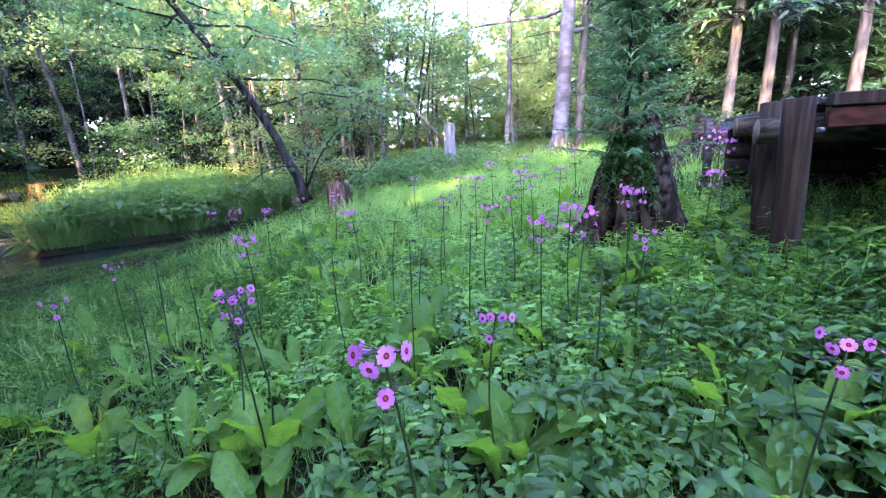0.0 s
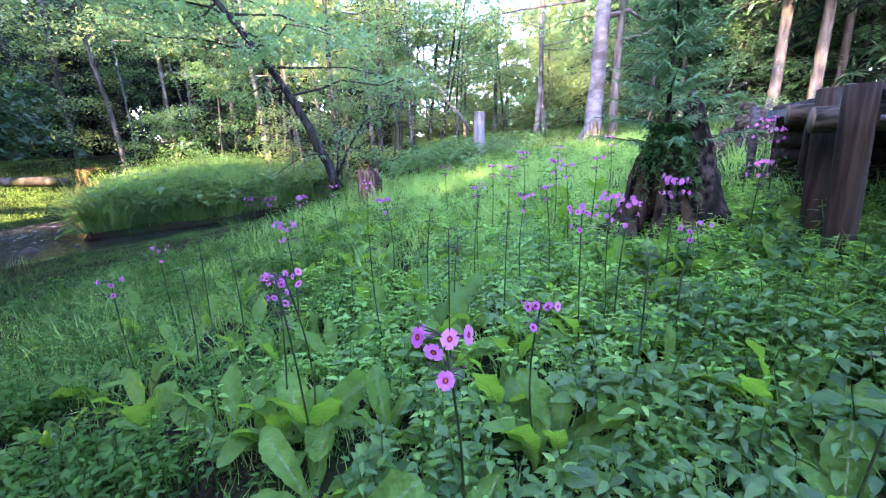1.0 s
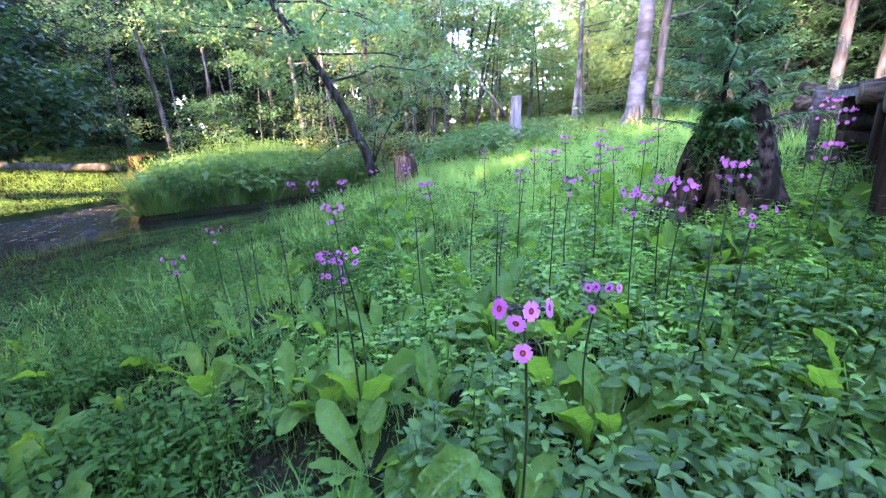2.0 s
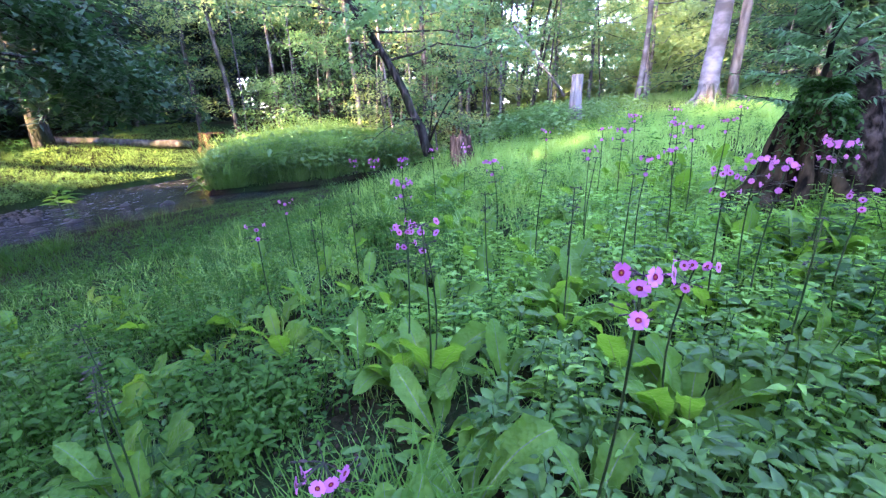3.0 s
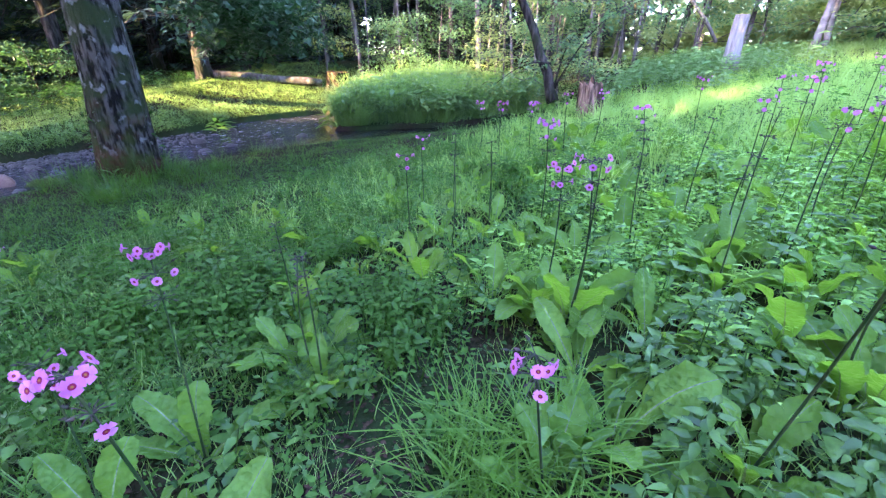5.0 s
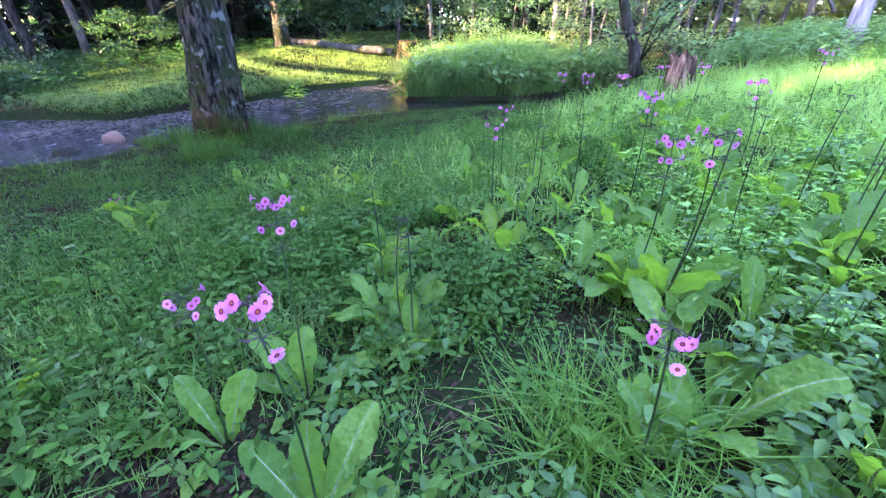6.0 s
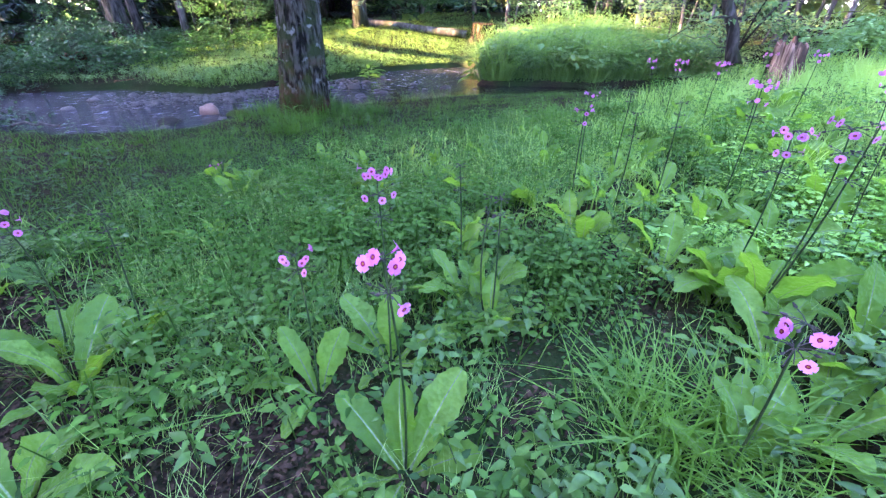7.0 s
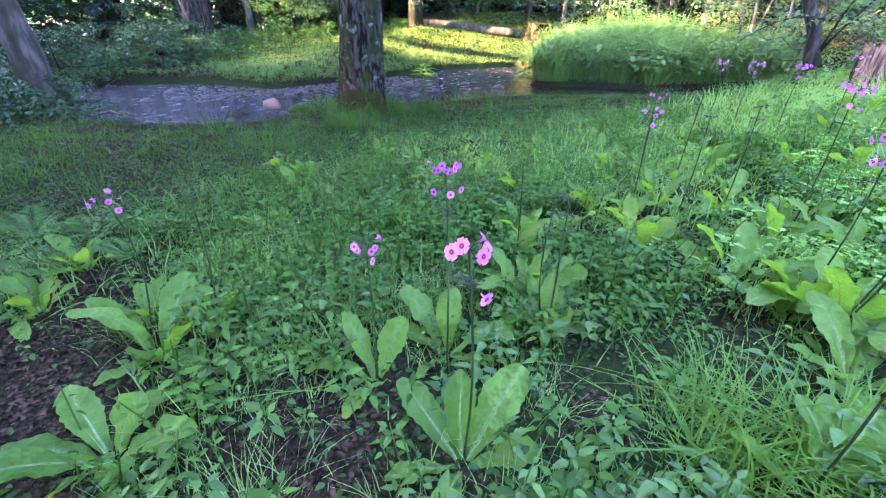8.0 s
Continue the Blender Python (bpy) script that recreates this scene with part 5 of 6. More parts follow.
undergrowth("headland_weeds", "pale leafy weeds among the tall bank grass", 800, (-5.9, -2.4, 4.15, 7.6), lambda x, y: headland(x, y) * (0.2 + 0.8 * (np.sin(5.1 * x + 0.4) * np.sin(4.3 * y) > 0)), TALL, M_WEED, 1.6, 2.9)
undergrowth("meadow_herbs", "low leafy weeds in the meadow", 700, (-3.6, 3.0, 2.0, 6.5), lambda x, y: dry(x, y, 0.15) * (x > -3.4 + 0.4 * (y - 1.5)) * (0.3 + 0.5 * (np.sin(2.1 * x) * np.sin(1.7 * y) > 0)), TALL, M_HERB, 0.6, 1.0)
undergrowth("far_bank_weeds", "rank green weeds under the trees on the far bank", 1100, (-12, -7.0, -2.5, 4.5), lambda x, y: dry(x, y, 0.05) * cl((-7.2 - x) * 0.8 - 0.15 * y + 0.5), TALL, M_HERB_DARK, 0.9, 1.7)
undergrowth("waterside_weeds", "leafy green weeds hanging over the far edge of the water", 1000, (-9.2, -6.0, -3.0, 4.6), lambda x, y: (stream_dist(x, y) > 0.01) * (stream_dist(x, y) < 0.4) * (x < -6.05 - 0.1 * np.sin(3 * y)), TALL, M_WEED, 0.4, 0.8)
undergrowth("log_weeds", "pale leafy weeds round the fallen logs", 700, (-1.9, 1.0, 4.6, 8.0), lambda x, y: np.exp(-((x + 0.7) ** 2 / 0.6 + (y - 6.2) ** 2 / 0.7)), TALL, M_WEED, 1.0, 1.9)

undergrowth("shore_herbs", "dull green leafy weeds scattered through the shore grass", 2300, (-3.9, -1.5, -1.0, 3.2), lambda x, y: dry(x, y, 0.3) * cl(1 - 1.05 * lawn_side(x, y)) * cl(1 - bare(x, y)) * (0.25 + 0.75 * (np.sin(3.3 * x + 0.7) * np.sin(2.9 * y + x) > -0.1)), HERBS + MINTS[:2] + TALL[:1], M_HERB, 0.6, 1.0)
grass("strap_grass", "broad arching grass blades near the shore", 6500, (-3.8, -1.3, -1.0, 3.2), lambda x, y: dry(x, y, 0.25) * cl(1 - 1.02 * lawn_side(x, y)) * cl(1 - bare(x, y)) * (0.15 + 0.85 * (np.sin(4.1 * x + 2) * np.sin(3.7 * y - x) > 0)), 0.15, M_GRASS_DEEP, 0.75, tilt=0.5)
# creeping leaves close to the soil
p = in_area(22000, -4.2, 1.6, -1.3, 2.4, lambda x, y: dry(x, y, 0.1) * cl(1 - 0.92 * bare(x, y)) * cl((x + 4.4) * 0.5))
n = len(p)
pos = np.column_stack([p, soil(p[:, 0], p[:, 1]) + rng.uniform(0.005, 0.06, n)])
v, f = scatter(*LEAF1, pos, rng.uniform(0, 6.28, n), rng.normal(0.1, 0.3, n), rng.normal(0, 0.3, n), rng.uniform(0.013, 0.028, n))
# shadow between the herbs is put into this dark leaf colour
tagged(new("creeping_leaves", soup("creeping_leaves", v, f, M_HERB_DARK)), "small creeping leaves close to the soil", "undergrowth", kind="stuff")
# loose grass tufts among the herbs
grass("loose_grass", "thin grass blades between the herbs", 9000, (-2.6, 1.4, -1.2, 2.4), lambda x, y: cl(1 - bare(x, y)) * (0.2 + 0.8 * (np.sin(4.3 * x + 1) * np.sin(3.9 * y) > 0.1)), 0.15, M_GRASS, 0.30)
clumped("near_grass", "loose tufts of bright green grass between the flowers", 70, 34, (-2.0, -0.2, -0.7, 0.9), lambda x, y: cl(1 - 1.1 * bare(x, y)) * clear(x, y) * (0.15 + 0.85 * (np.sin(3.1 * x + 2.2) * np.sin(4.2 * y + 0.3) > 0.1)), 0.13, M_GRASS, 0.24, (0.04, 0.09))
def outer(x, y):
    """1 on the meadow and wood floor round the part with flowers."""
    inside = cl((x + 2.6) * 2) * cl((1.9 - x) * 2) * cl((y + 1.3) * 2)
    return (1 - inside) * dry(x, y, 0.15) * (0.35 + 0.65 * (np.sin(1.7 * x + 0.4) * np.sin(1.3 * y + 0.9) > -0.3)) * ((x > -6.0) | (y < -1))


undergrowth("wood_floor_herbs", "dull green herbs on the shaded floor of the wood", 900, (-7, 6, -8, 6), lambda x, y: outer(x, y) * ((y < 0) | (x > 1.6)), TALL, M_HERB_DARK, 0.5, 1.2)
grass("wood_floor_grass", "thin dark grass on the shaded floor of the wood", 14000, (-7, 6, -8, 6), lambda x, y: outer(x, y) * ((y < 0) | (x > 1.6)), 0.16, M_GRASS_SHADED, 1.0, tilt=0.5)
# litter of dead leaves
p = in_area(12000, -2.8, -0.4, -1.4, 0.8, lambda x, y: 0.12 + bare(x, y))
n = len(p)
pos = np.column_stack([p, soil(p[:, 0], p[:, 1]) + rng.uniform(0.002, 0.012, n)])
v, f = scatter(*LEAF1, pos, rng.uniform(0, 6.28, n), rng.normal(0, 0.3, n), rng.normal(0, 0.3, n), rng.uniform(0.005, 0.024, n))
tagged(new("leaf_litter", soup("leaf_litter", v, f, M_LITTER)), "dry brown leaves and bark crumbs on bare soil", "litter", kind="stuff")

# ---------------------------------------------------------------- primulas


def primula_leaf(seed, rise=0.5):
    """A long crinkled, finely toothed leaf of length 1 with a pale rib and side veins."""
    g = np.random.default_rng(seed)
    us = np.array([-1, -0.7, -0.35, -0.05, 0.05, 0.35, 0.7, 1])
    n = 19
    s = np.linspace(0, 1, n)
    w = 0.020 + 0.118 * np.sin(np.pi * np.clip(s, 0, 1) ** 1.5) ** 0.7
    w[-1] = 0.03
    bend = rise * s - (0.55 + 0.35 * g.uniform()) * rise * s * s * 1.1
    twist = g.normal(0, 0.35)
    V = []
    for i in range(n):
        for u in us:
            x = w[i] * u
            if abs(u) > 0.9:
                x *= 1.0 + 0.045 * (1 if i % 2 else -1) + 0.035 * g.normal()
            if abs(u) == 0.05:
                x = (0.009 - 0.007 * s[i]) * np.sign(u)
            a = abs(u)
            cup = 0.20 * w[i] * a ** 1.5
            vein = 0.011 * math.sin((s[i] * 5.2 - a * 0.9) * 6.283) * min(1, 3 * a) * (1 - 0.3 * a)
            wave = 0.026 * a * a * math.sin(17 * s[i] + 2 * seed + (1.5 if u > 0 else 0))
            V.append((x, s[i] * (1 - 0.12 * s[i]), bend[i] + cup + vein + wave + twist * x * s[i]))
    k = len(us)
    F, I = [], []
    for i in range(n - 1):
        for j in range(k - 1):
            F.append((i * k + j, i * k + j + 1, (i + 1) * k + j + 1, (i + 1) * k + j))
            I.append(1 if j == 3 else 0)
    return soup("leaf", V, [F], [M_PRIM, M_RIB], I)


PLEAF = [primula_leaf(k, 0.25 + 0.14 * k) for k in range(5)]


def flower_meshes():
    v, f = [], []
    for p in range(5):
        a0 = p * 1.2566
        o = len(v)
        for r, da, z in ((0.16, -0.6, 0.0), (0.16, 0.6, 0.0), (0.64, -0.66, 0.06), (0.64, 0.0, 0.10), (0.64, 0.66, 0.06), (0.97, -0.47, 0.05), (0.91, 0.0, 0.12), (0.97, 0.47, 0.05)):
            v.append((r * math.cos(a0 + da), r * math.sin(a0 + da), z + 0.015 * p))
        f += [(o, o + 1, o + 4, o + 3), (o, o + 3, o + 2, o + 2), (o + 2, o + 3, o + 6, o + 5), (o + 3, o + 4, o + 7, o + 6)]
    tri = [q for q in f if q[2] == q[3]]
    quad = [q for q in f if q[2] != q[3]]
    tv, tf = tube([(0, 0, -0.9), (0, 0, -0.4), (0, 0, 0.01)], [0.10, 0.12, 0.2], 6, cap=False)
    V, F = merge([(np.array(v), [np.array([q[:3] for q in tri]), np.array(quad)]), (tv, tf)])
    petals = soup("flower", V, F, M_PETAL)
    a = np.linspace(0, 6.283, 10, endpoint=False)
    ring_o = np.column_stack([0.31 * np.cos(a), 0.31 * np.sin(a), 0 * a + 0.125])
    ring_i = np.column_stack([0.12 * np.cos(a), 0.12 * np.sin(a), 0 * a + 0.135])
    j = np.arange(10)
    V = np.concatenate([ring_o, ring_i, [[0, 0, 0.09]]])
    quads = np.stack([j, (j + 1) % 10, 10 + (j + 1) % 10, 10 + j], -1)
    tris = np.stack([10 + j, 10 + (j + 1) % 10, np.full(10, 20)], -1)
    eye = soup("eye", V, [quads, tris], [M_EYE, M_THROAT], [0] * 10 + [1] * 10)
    return petals, eye


FLOWER, EYE_MESH = flower_meshes()
BUDV = (np.array([(0, 0, 0), (0.35, 0, 0.4), (0, 0.35, 0.4), (-0.35, 0, 0.4), (0, -0.35, 0.4), (0.12, 0, 1.0), (-0.06, 0.1, 1.0), (-0.06, -0.1, 1.0)]),
        [np.array([(0, 2, 1), (0, 3, 2), (0, 4, 3), (0, 1, 4), (1, 2, 5), (2, 3, 6), (3, 4, 7), (4, 1, 7), (2, 6, 5), (1, 5, 7), (3, 7, 6)])])


def primula(x, y, h, bloom, seed, base=None, leaves=6, length=0.19, eye=True, head=None, whorls=None, group="candelabra primulas", size=0.0098, face=2.6, fan=()):
    """A candelabra primula: rosette, dark stem, whorls of stalked flowers and spent calyces."""
    g = np.random.default_rng(seed)
    bx, by = base if base else (x + g.normal(0, 0.012), y + g.normal(0, 0.012))
    bz = float(soil(bx, by))
    words = {0: "dark-stemmed primula going to seed, with broad green leaves", 1: "pink primula with a few open flowers above green leaves",
             2: "pink candelabra primula in full flower above green leaves", 3: "rosette of broad crinkled green primula leaves"}[bloom]
    t = thing("primula_plant", bx, by, bz, words, "flower", group)
    a0 = g.uniform(0, 6.28)
    for k in range(len(fan) or leaves):
        az = a0 + 6.283 * k / leaves + g.uniform(-0.3, 0.3)
        ln = length * g.uniform(0.7, 1.2)
        up = g.uniform(4, 26) if k % 2 else g.uniform(26, 58)
        if fan:
            az, ln, up = radians(fan[k][0] - 90), fan[k][1], fan[k][2]
        m = pose(0.012 * math.cos(az + 1.57), 0.012 * math.sin(az + 1.57), 0.0, up, 0, math.degrees(az)) @ pose(0, 0, 0, 0, math.degrees(g.normal(0, 0.25)), 0) @ Matrix.Diagonal((ln * g.uniform(0.9, 1.2), ln, ln, 1))
        part("leaf", PLEAF[(k + seed) % len(PLEAF)], t, m=m)
    if bloom == 3:
        return t
    tip = np.array([x - bx, y - by, h])
    s = np.linspace(0, 1, 7)
    bow = np.array([g.normal(0, 0.012), g.normal(0, 0.012), 0])
    q = s[:, None] * tip + np.sin(3.14 * s)[:, None] * bow
    part("stem", soup("stem", *tube(q, np.linspace(0.0029, 0.0017, 7), 6), M_STEM), t, "dark slender stem")
    open_side = math.atan2(-0.15 - by, -0.25 - bx)
    nw = whorls if whorls else (3 if bloom != 1 else 2)
    for w in range(nw):
        lv = 1.0 - 0.105 * w
        c = np.array([np.interp(lv * 6, range(7), q[:, i]) for i in range(3)])
        count = 12 if bloom else 7
        blooming = {0: 0, 1: (5, 1, 0, 0)[w], 2: (10, 3, 0, 0)[w]}[bloom]
        chunks = []
        for j in range(count):
            az = 6.283 * j / count + g.uniform(-0.3, 0.3)
            if j < blooming:
                az = open_side + 2 * face * ((j + 0.5) / blooming - 0.5) * g.uniform(0.7, 1.25) + g.uniform(-0.2, 0.2)
            el = g.uniform(-0.1, 0.75) if w == 0 and size > 0.012 else g.uniform(-0.25, 0.35)
            d = np.array([math.cos(az) * math.cos(el), math.sin(az) * math.cos(el), math.sin(el)])
            ln = g.uniform(0.016, 0.040) * (0.45 if bloom == 0 else 0.7 if size > 0.012 else 1.0)
            e = c + d * ln
            chunks.append(tube([c, c + d * ln * 0.5 + (0, 0, 0.002), e], [0.0009, 0.0008, 0.0007], 3, cap=False))
            if j < blooming:
                fd = Vector(d + g.normal(0, 0.22, 3)).normalized()
                m = Matrix.Translation(e + d * 0.008) @ fd.to_track_quat("Z", "Y").to_matrix().to_4x4() @ Matrix.Diagonal((size, size, size, 1)) @ pose(0, 0, 0, 0, 0, math.degrees(g.uniform(0, 6)))
                fl = part("flower", FLOWER, t, "pink five-petalled flower", m)
                if eye:
                    part("eye", EYE_MESH, fl, "dark red eye with a yellow throat")
            elif g.uniform() < 0.75:
                bv = BUDV[0] * np.array((0.0075, 0.0075, 0.0095)) * g.uniform(0.7, 1.2)
                rot = np.array(Vector(d).to_track_quat("Z", "Y").to_matrix())
                chunks.append((bv @ rot.T + e, BUDV[1]))
        part("whorl", soup("whorl", *merge(chunks), M_CALYX), t, "whorl of dark stalks and calyces")["kind"] = "stuff"
    return t


# leaves of the plants nearest the path: direction in degrees, length, rise in degrees
FANS = {4: [(150, 0.20, 60), (122, 0.21, 62), (85, 0.22, 50), (45, 0.20, 28), (200, 0.17, 20), (300, 0.16, 8)],
        5: [(188, 0.24, 26), (143, 0.22, 58), (98, 0.26, 36), (53, 0.17, 10), (300, 0.17, 6), (250, 0.17, 8)],
        6: [(188, 0.25, 32), (215, 0.20, 12), (125, 0.21, 58), (60, 0.24, 12), (35, 0.15, 6), (290, 0.13, 5)],
        7: [(190, 0.22, 46), (105, 0.20, 48), (235, 0.20, 10), (300, 0.15, 6)]}
for k, (x, y, h, b, fx, fy) in enumerate(NEAR):
    primula(x, y, h, b, 500 + k, base=(fx, fy), leaves=7, length=0.22, size=0.0122 if k in (0, 5) else 0.0104, face=1.7, fan=FANS.get(k, ()))
for k, (x, y, h, b) in enumerate(MEADOW + BANKSIDE + SHORE):
    primula(x, y, h, b, 540 + k, leaves=5, length=0.17, eye=y < 1.3, size=0.0092, face=3.0)
for k, (x, y, ln) in enumerate(ROSETTES):
    primula(x, y, 0, 3, 640 + k, leaves=8, length=ln * 1.08)

# ---------------------------------------------------------------- long-leaved herbs by the bridge
LONG_LEAF = [soup("leaf", *leaf_shape(8, 0.13 + 0.03 * k, 0.25, 0.30 + 0.12 * k), M_PRIM) for k in range(3)]


def leafy_herb(x, y, h, ln, seed, label):
    """A stem with long pointed leaves in turns, longest halfway up."""
    g = np.random.default_rng(seed)
    t = thing("leafy_herb", x, y, float(soil(x, y)), label, "herb", "long-leaved herbs")
    tip = np.array([g.normal(0, 0.04), g.normal(0, 0.04), h])
    part("stem", soup("stem", *tube(np.linspace(0, 1, 5)[:, None] * tip, np.linspace(0.004, 0.002, 5), 6), M_RIB), t, "pale green stem")
    n = 9
    for k in range(n):
        u = 0.35 + 0.65 * k / (n - 1)
        p = tip * u
        l = ln * g.uniform(0.8, 1.15) * (1.1 - 0.45 * abs(u - 0.6))
        part("leaf", LONG_LEAF[k % 3], t, m=pose(*p, g.uniform(0, 32) + 20 * (u > 0.9), g.uniform(-20, 20), 137.5 * k + g.uniform(-15, 15)) @ Matrix.Diagonal((l, l, l, 1)))
    return t


for k, (x, y, h, ln) in enumerate([(1.20, 1.46, 0.12, 0.13), (1.36, 1.50, 0.13, 0.14), (1.52, 1.55, 0.16, 0.15), (1.42, 1.18, 0.25, 0.17), (1.24, 1.02, 0.22, 0.16), (1.80, 1.75, 0.35, 0.18),
                                   (0.86, 0.78, 0.09, 0.11), (1.02, 0.90, 0.12, 0.12)]):
    leafy_herb(x, y, h, ln, 660 + k, "pale green herb with long pointed leaves beside the footbridge")
for k, (x, y, h, ln) in enumerate([(-6.12, 3.42, 0.26, 0.20), (-6.2, 3.6, 0.22, 0.18), (-4.78, 4.32, 0.24, 0.18), (-4.9, 4.45, 0.28, 0.2)]):
    leafy_herb(x, y, h, ln, 680 + k, "broad-leaved pale green plant at the water's edge")

# ---------------------------------------------------------------- sedge, ferns


SEDGE = [soup("blade", *blade_shape(6, 0.0105, 0.55 + 0.35 * k), M_SEDGE) for k in range(4)]


def tussock(x, y, n, ln, label, seed):
    g = np.random.default_rng(seed)
    t = thing("grass_tussock", x, y, float(soil(x, y)), label, "grass", "sedge tufts")
    for k in range(n):
        h = ln * g.uniform(0.6, 1.25)
        m = pose(g.normal(0, 0.05), g.normal(0, 0.05), -0.004, math.degrees(g.normal(0, 0.25)), math.degrees(g.normal(0, 0.25)), math.degrees(g.uniform(0, 6.28)))
        part("blade", SEDGE[k % 4], t, m=m @ Matrix.Diagonal((ln, h * g.uniform(0.6, 1.2), h, 1)))
    return t


for k, (x, y, n, ln) in enumerate([(-0.50, 0.36, 160, 0.21), (-0.40, 0.50, 150, 0.21), (-0.58, 0.46, 100, 0.18), (-1.30, -0.12, 60, 0.16), (-1.42, 0.02, 60, 0.15), (-1.55, 0.25, 60, 0.15), (1.15, 1.35, 90, 0.26),
                                   (0.95, 1.15, 70, 0.24), (-1.9, 0.35, 60, 0.15)]):
    tussock(x, y, n, ln, "arching tuft of fine green sedge", 700 + k)


def frond_mesh(seed):
    g = np.random.default_rng(seed)
    u = np.linspace(0, 1, 9)
    q = np.column_stack([0 * u, u * (1 - 0.15 * u), 0.55 * u - 0.5 * u * u])
    chunks = [tube(q, np.linspace(0.008, 0.003, 9), 4, cap=False)]
    for k in range(20):
        s = 0.10 + 0.88 * k / 20
        p = np.array([np.interp(s * 8, range(9), q[:, i]) for i in range(3)])
        ln = 0.30 * math.sin(3.14 * (0.12 + 0.85 * s)) ** 0.8 + 0.02
        for sd in (-1, 1):
            v, f = leaf_shape(3, 0.062, 0.1, 0.2)
            chunks.append(scatter(v, f, [p], np.array([-sd * 1.25 + g.normal(0, 0.05)]), np.array([0.0]), np.array([0.0]), np.array([ln])))
    return soup("frond", *merge(chunks), M_FERN)


FRONDS = [frond_mesh(k) for k in range(3)]
FERNS = [(-1.02, 0.42, 0.15), (-1.30, 0.42, 0.15), (-1.70, 0.62, 0.14), (-2.57, -0.62, 0.22), (-2.31, -0.76, 0.21), (-2.54, -0.10, 0.15), (-2.43, -0.43, 0.19), (-2.73, -0.84, 0.24), (-1.09, 0.52, 0.16), (-2.28, -0.52, 0.18), (-2.03, -0.33, 0.15), (-4.05, 1.30, 0.2), (1.55, 1.3, 0.22), (-2.1, -0.95, 0.2), (-6.1, -1.0, 0.3), (-6.4, -0.9, 0.3)]
for k, (x, y, ln) in enumerate(FERNS):
    g = np.random.default_rng(800 + k)
    t = thing("fern", x, y, float(soil(x, y)), "fresh green fern with feathery fronds", "fern", "ferns")
    for j in range(6):
        part("frond", FRONDS[j % 3], t, m=pose(0, 0, 0, g.uniform(8, 45), g.uniform(-10, 10), j * 60 + g.uniform(-20, 20)) @ Matrix.Diagonal((0.85 * ln, 0.85 * ln, 0.85 * ln, 1)))

# ---------------------------------------------------------------- stream bed, stones, logs


def stone(name, x, y, z, size, mat, label, seed, flat=0.6, group=""):
    bm = bmesh.new()
    bmesh.ops.create_icosphere(bm, subdivisions=2, radius=1.0)
    for vv in bm.verts:
        d = noise.noise(vv.co * 1.1 + Vector((seed * 3.1, 0, 0)))
        vv.co *= 1 + 0.35 * d
    me = bpy.data.meshes.new(name)
    bm.to_mesh(me)
    bm.free()
    me.materials.append(mat)
    for pl in me.polygons:
        pl.use_smooth = True
    ob = new(name, me)
    ob.matrix_basis = pose(x, y, z, 0, 0, seed * 47) @ Matrix.Diagonal((size, size * 0.8, size * flat, 1))
    return tagged(ob, label, "stone", group)


stone("stone", -5.01, 0.85, -0.12, 0.095, M_STONE_RED, "reddish-brown boulder in the stream", 1, 0.75)
stone("stone", -4.78, 1.06, -0.14, 0.12, M_MOSS, "flat stone covered with bright moss", 2, 0.4)
stone("stone", -5.51, 2.79, -0.14, 0.11, M_STONE, "dark wet stone in the stream", 3, 0.5)
stone("stone", -4.82, 0.46, -0.14, 0.12, M_BARK_DARK, "dark wet stone at the water's edge", 4, 0.4)
g = np.random.default_rng(33)
k = 0
while k < 70:
    x, y = g.uniform(-7.6, -4.4), g.uniform(-1.6, 4.0)
    d = float(stream_dist(x, y))
    bar = math.exp(-((x + 5.95) ** 2 / 0.15 + (y - 1.6) ** 2 / 1.2))
    if d > -0.05 or g.uniform() > 0.12 + bar:
        continue
    k += 1
    stone("stone", x, y, -0.15, g.uniform(0.03, 0.085), M_STONE, "grey-brown stone washed by the stream", 10 + k, g.uniform(0.3, 0.6), "stones in the stream")
n = 1800
p = in_area(n, -7.4, -5.0, 0.2, 3.2, lambda x, y: np.exp(-((x + 6.1) ** 2 / 0.25 + (y - 1.7) ** 2 / 1.2)) * (stream_dist(x, y) < 0.1))
ico = (np.array([(1, 0, 0), (-1, 0, 0), (0, 1, 0), (0, -1, 0), (0, 0, 0.6), (0, 0, -0.6)]), [np.array([(0, 2, 4), (2, 1, 4), (1, 3, 4), (3, 0, 4)])])
v, f = scatter(*ico, np.column_stack([p, np.full(n, -0.134)]), rng.uniform(0, 6.28, n), rng.normal(0, 0.2, n), rng.normal(0, 0.2, n), rng.uniform(0.008, 0.024, n))
tagged(new("gravel", soup("gravel", v, f, M_STONE)), "gravel bar of small grey stones in the stream", "gravel", kind="stuff")


def lying_log(p, q, r, mat, label, seed, name="fallen_log"):
    p, q = np.array(p, float), np.array(q, float)
    t = thing(name, *p, label, "log")
    u = np.linspace(0, 1, 9)[:, None]
    pts = (q - p) * u + np.random.default_rng(seed).normal(0, 0.012, (9, 3))
    v, f = tube(pts, r * np.linspace(1, 0.8, 9), 12, rough=0.08, seed=seed)
    idx = np.concatenate([np.zeros(len(f[0]), int), np.ones(len(f[1]), int)])
    part("log", soup("log", v, f, [mat, M_ROT], idx), t)
    return t


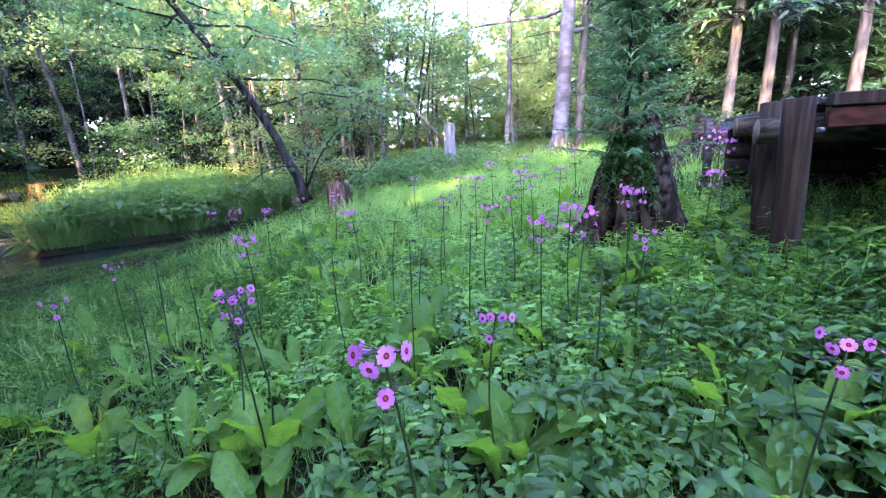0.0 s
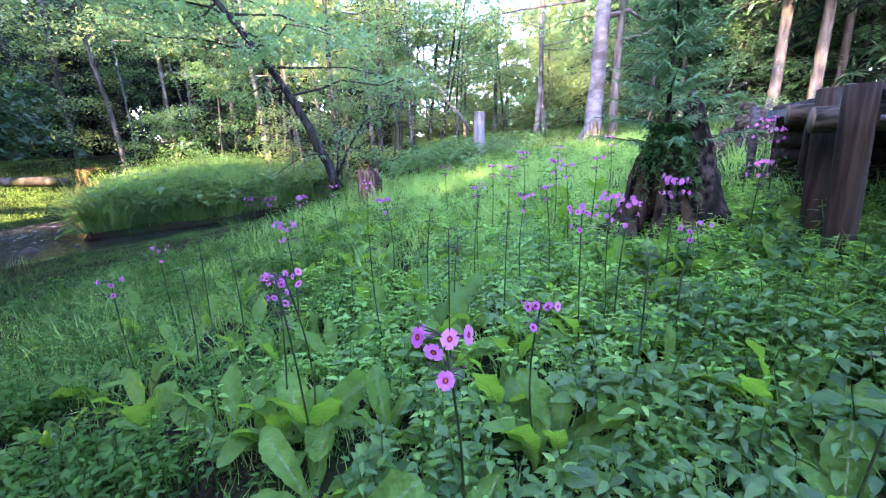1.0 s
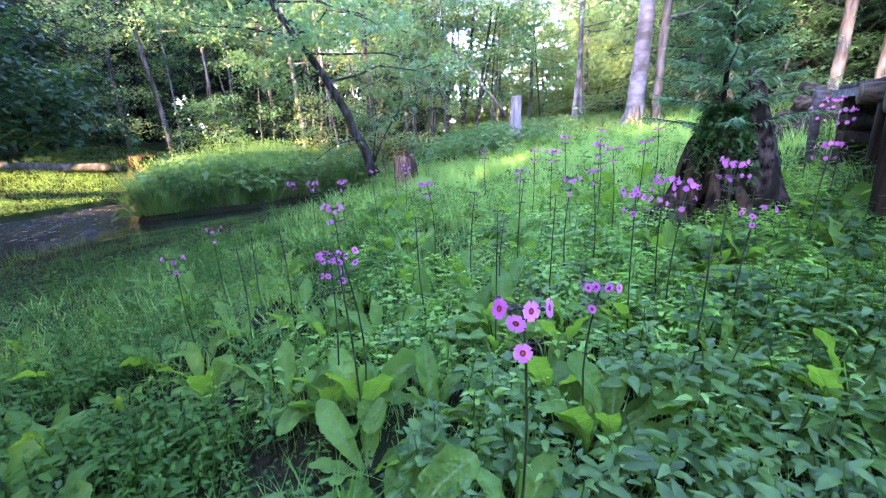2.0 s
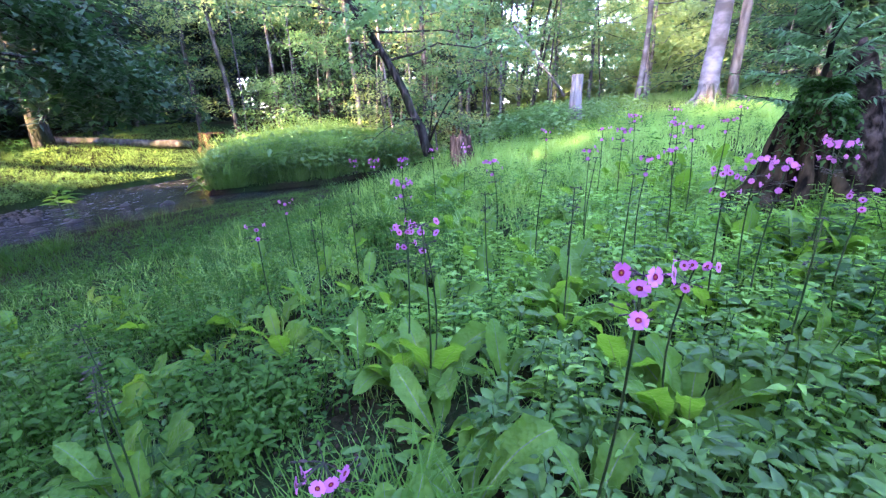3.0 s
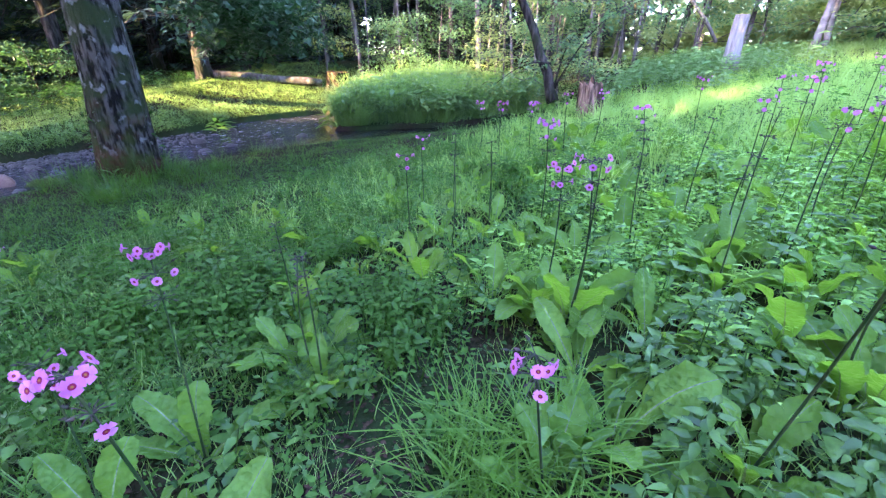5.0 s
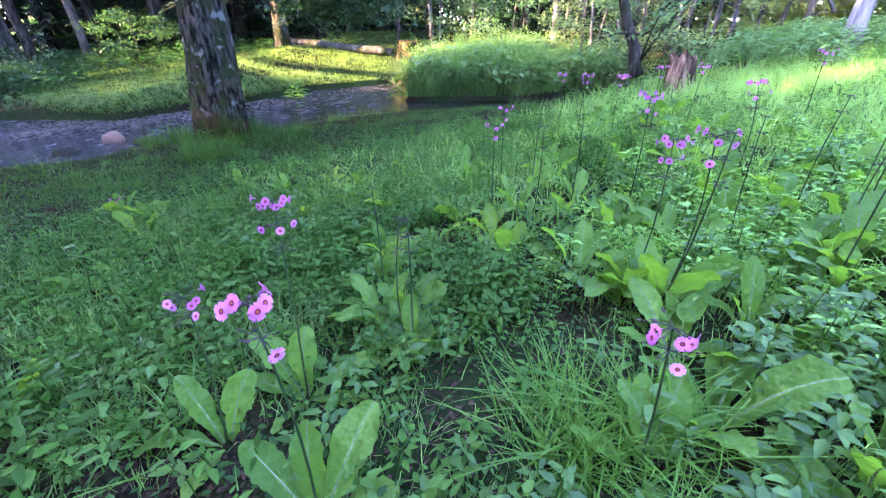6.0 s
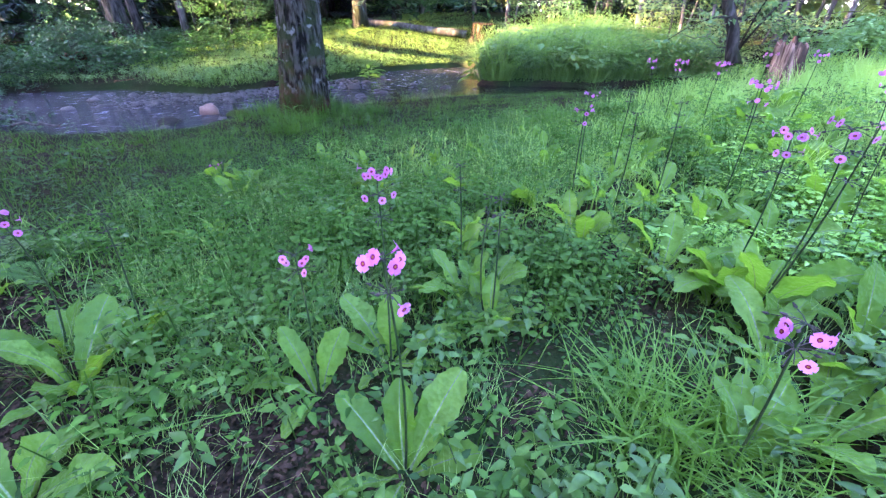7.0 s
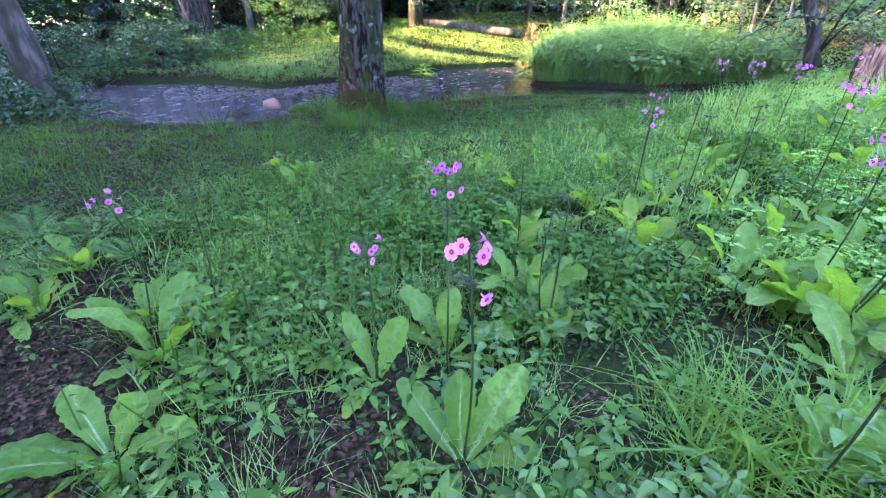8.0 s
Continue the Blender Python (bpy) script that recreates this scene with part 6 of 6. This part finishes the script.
lying_log((-8.75, 5.05, float(soil(-8.75, 5.05)) + 0.09), (-7.05, 6.5, float(soil(-7.05, 6.5)) + 0.09), 0.09, M_BARK_GREY, "long grey log lying in the grass beyond the stream", 1)
lying_log((-1.75, 5.05, float(soil(-1.75, 5.05)) + 0.05), (-0.85, 5.45, float(soil(-0.85, 5.45)) + 0.05), 0.042, M_ROT, "dark decayed log behind a leaning tree", 2)
lying_log((-1.55, 5.3, float(soil(-1.55, 5.3)) + 0.06), (-0.75, 5.75, float(soil(-0.75, 5.75)) + 0.06), 0.04, M_BARK_DARK, "dark decayed log behind a leaning tree", 3)
lying_log((-0.72, 6.72, 0.60), (-0.55, 7.2, 0.66), 0.07, M_BARK_PALE, "short pale log half hidden in weeds", 4)
lying_log((-0.24, 6.85, 0.66), (0.10, 7.65, 0.78), 0.095, M_BARK_PALE, "short pale log half hidden in weeds", 5)
lying_log((-0.30, 8.1, 1.0), (-1.1, 7.5, 2.05), 0.026, M_WHITE_WOOD, "bleached broken trunk leaning in the wood", 6)
lying_log((-7.3, 0.42, -0.08), (-7.1, 0.95, -0.07), 0.05, M_ROT, "short wet log at the stream's far edge", 7)
lying_log((-5.35, -0.55, -0.09), (-4.85, -0.28, -0.06), 0.012, M_BARK_GREY, "bare grey twig at the water's edge", 8, "dead_branch")
lying_log((-9.0, 0.6, 0.12), (-8.6, 0.1, 0.14), 0.07, M_ROT, "short decayed log on the far bank", 9)

# cut stumps
def cut_stump(x, y, z, r, h, mat, label, seed, face=None):
    t = thing("tree_stump", x, y, z, label, "stump")
    v, f = tube([(0, 0, -0.1), (0, 0, h * 0.15), (0, 0, h * 0.5), (0.01, 0, h)], [r * 1.35, r * 1.1, r, r * 0.97], 16, rough=0.07, seed=seed)
    nside, ncap = len(f[0]), len(f[1])
    part("body", soup("body", v, f, [mat, face or M_CUT], np.concatenate([np.zeros(nside, int), np.ones(ncap, int)]), smooth=False), t)
    return t


cut_stump(-0.1, 5.99, 0.72, 0.075, 0.46, M_WHITE_WOOD, "tall bleached stump in the weeds of the clearing", 1)
cut_stump(-6.85, 6.71, float(soil(-6.85, 6.71)), 0.24, 0.26, M_STUMP, "low broad decayed stump on the far bank", 2, M_ROT)
# torn reddish stub beside the leaning tree
stub = thing("broken_stump", -1.24, 4.41, float(soil(-1.24, 4.41)), "torn reddish rotten stump beside a leaning tree", "stump")
M_TORN = plain_mat("torn_wood", (0.060, 0.030, 0.020), (0.26, 0.165, 0.12), 11, 0.9, 0.02, (5, 5, 0.5), third=(0.035, 0.022, 0.016))
hs = np.linspace(-0.1, 0.26, 10)
part("body", soup("body", *fluted(hs, np.interp(hs, [-0.1, 0.05, 0.26], [0.15, 0.125, 0.105]), (0.0, 0.0, -0.12), 40, 0.24, 12), M_TORN), stub, "pale reddish torn wood")
for k, (dx, dy, r, h) in enumerate([(-0.10, 0.06, 0.045, 0.33), (0.05, 0.10, 0.04, 0.28), (-0.02, 0.13, 0.05, 0.36)]):
    part("splinter", soup("splinter", *tube([(dx, dy, -0.1), (dx, dy, h * 0.6), (dx - 0.03, dy, h)], [r * 1.2, r, r * 0.25], 7, rough=0.35, seed=k), M_ROT), stub)

# a leafy branch hanging into view from above
tip_branch = thing("overhanging_branch", -1.3, 2.5, 2.235, "thin overhanging branch with dark green leaves", "branch")
q = np.array([(-0.9, 0.4, 0.4), (-0.4, 0.2, 0.1), (0.1, 0, -0.3), (0.2, -0.1, -0.62)])
part("twig", soup("twig", *tube(q, [0.012, 0.009, 0.006, 0.003], 5), M_BARK_DARK), tip_branch)
c = np.array([(0.1, -0.1, -0.62), (-0.42, -0.1, -0.60), (0.35, -0.05, -0.62), (0.0, 0.1, -0.45), (-0.3, 0.1, -0.3)])
part("leaves", soup("leaves", *sprays(c, 11, 0.12, 0.07, 0.3), M_TREE_LEAF), tip_branch)["kind"] = "stuff"
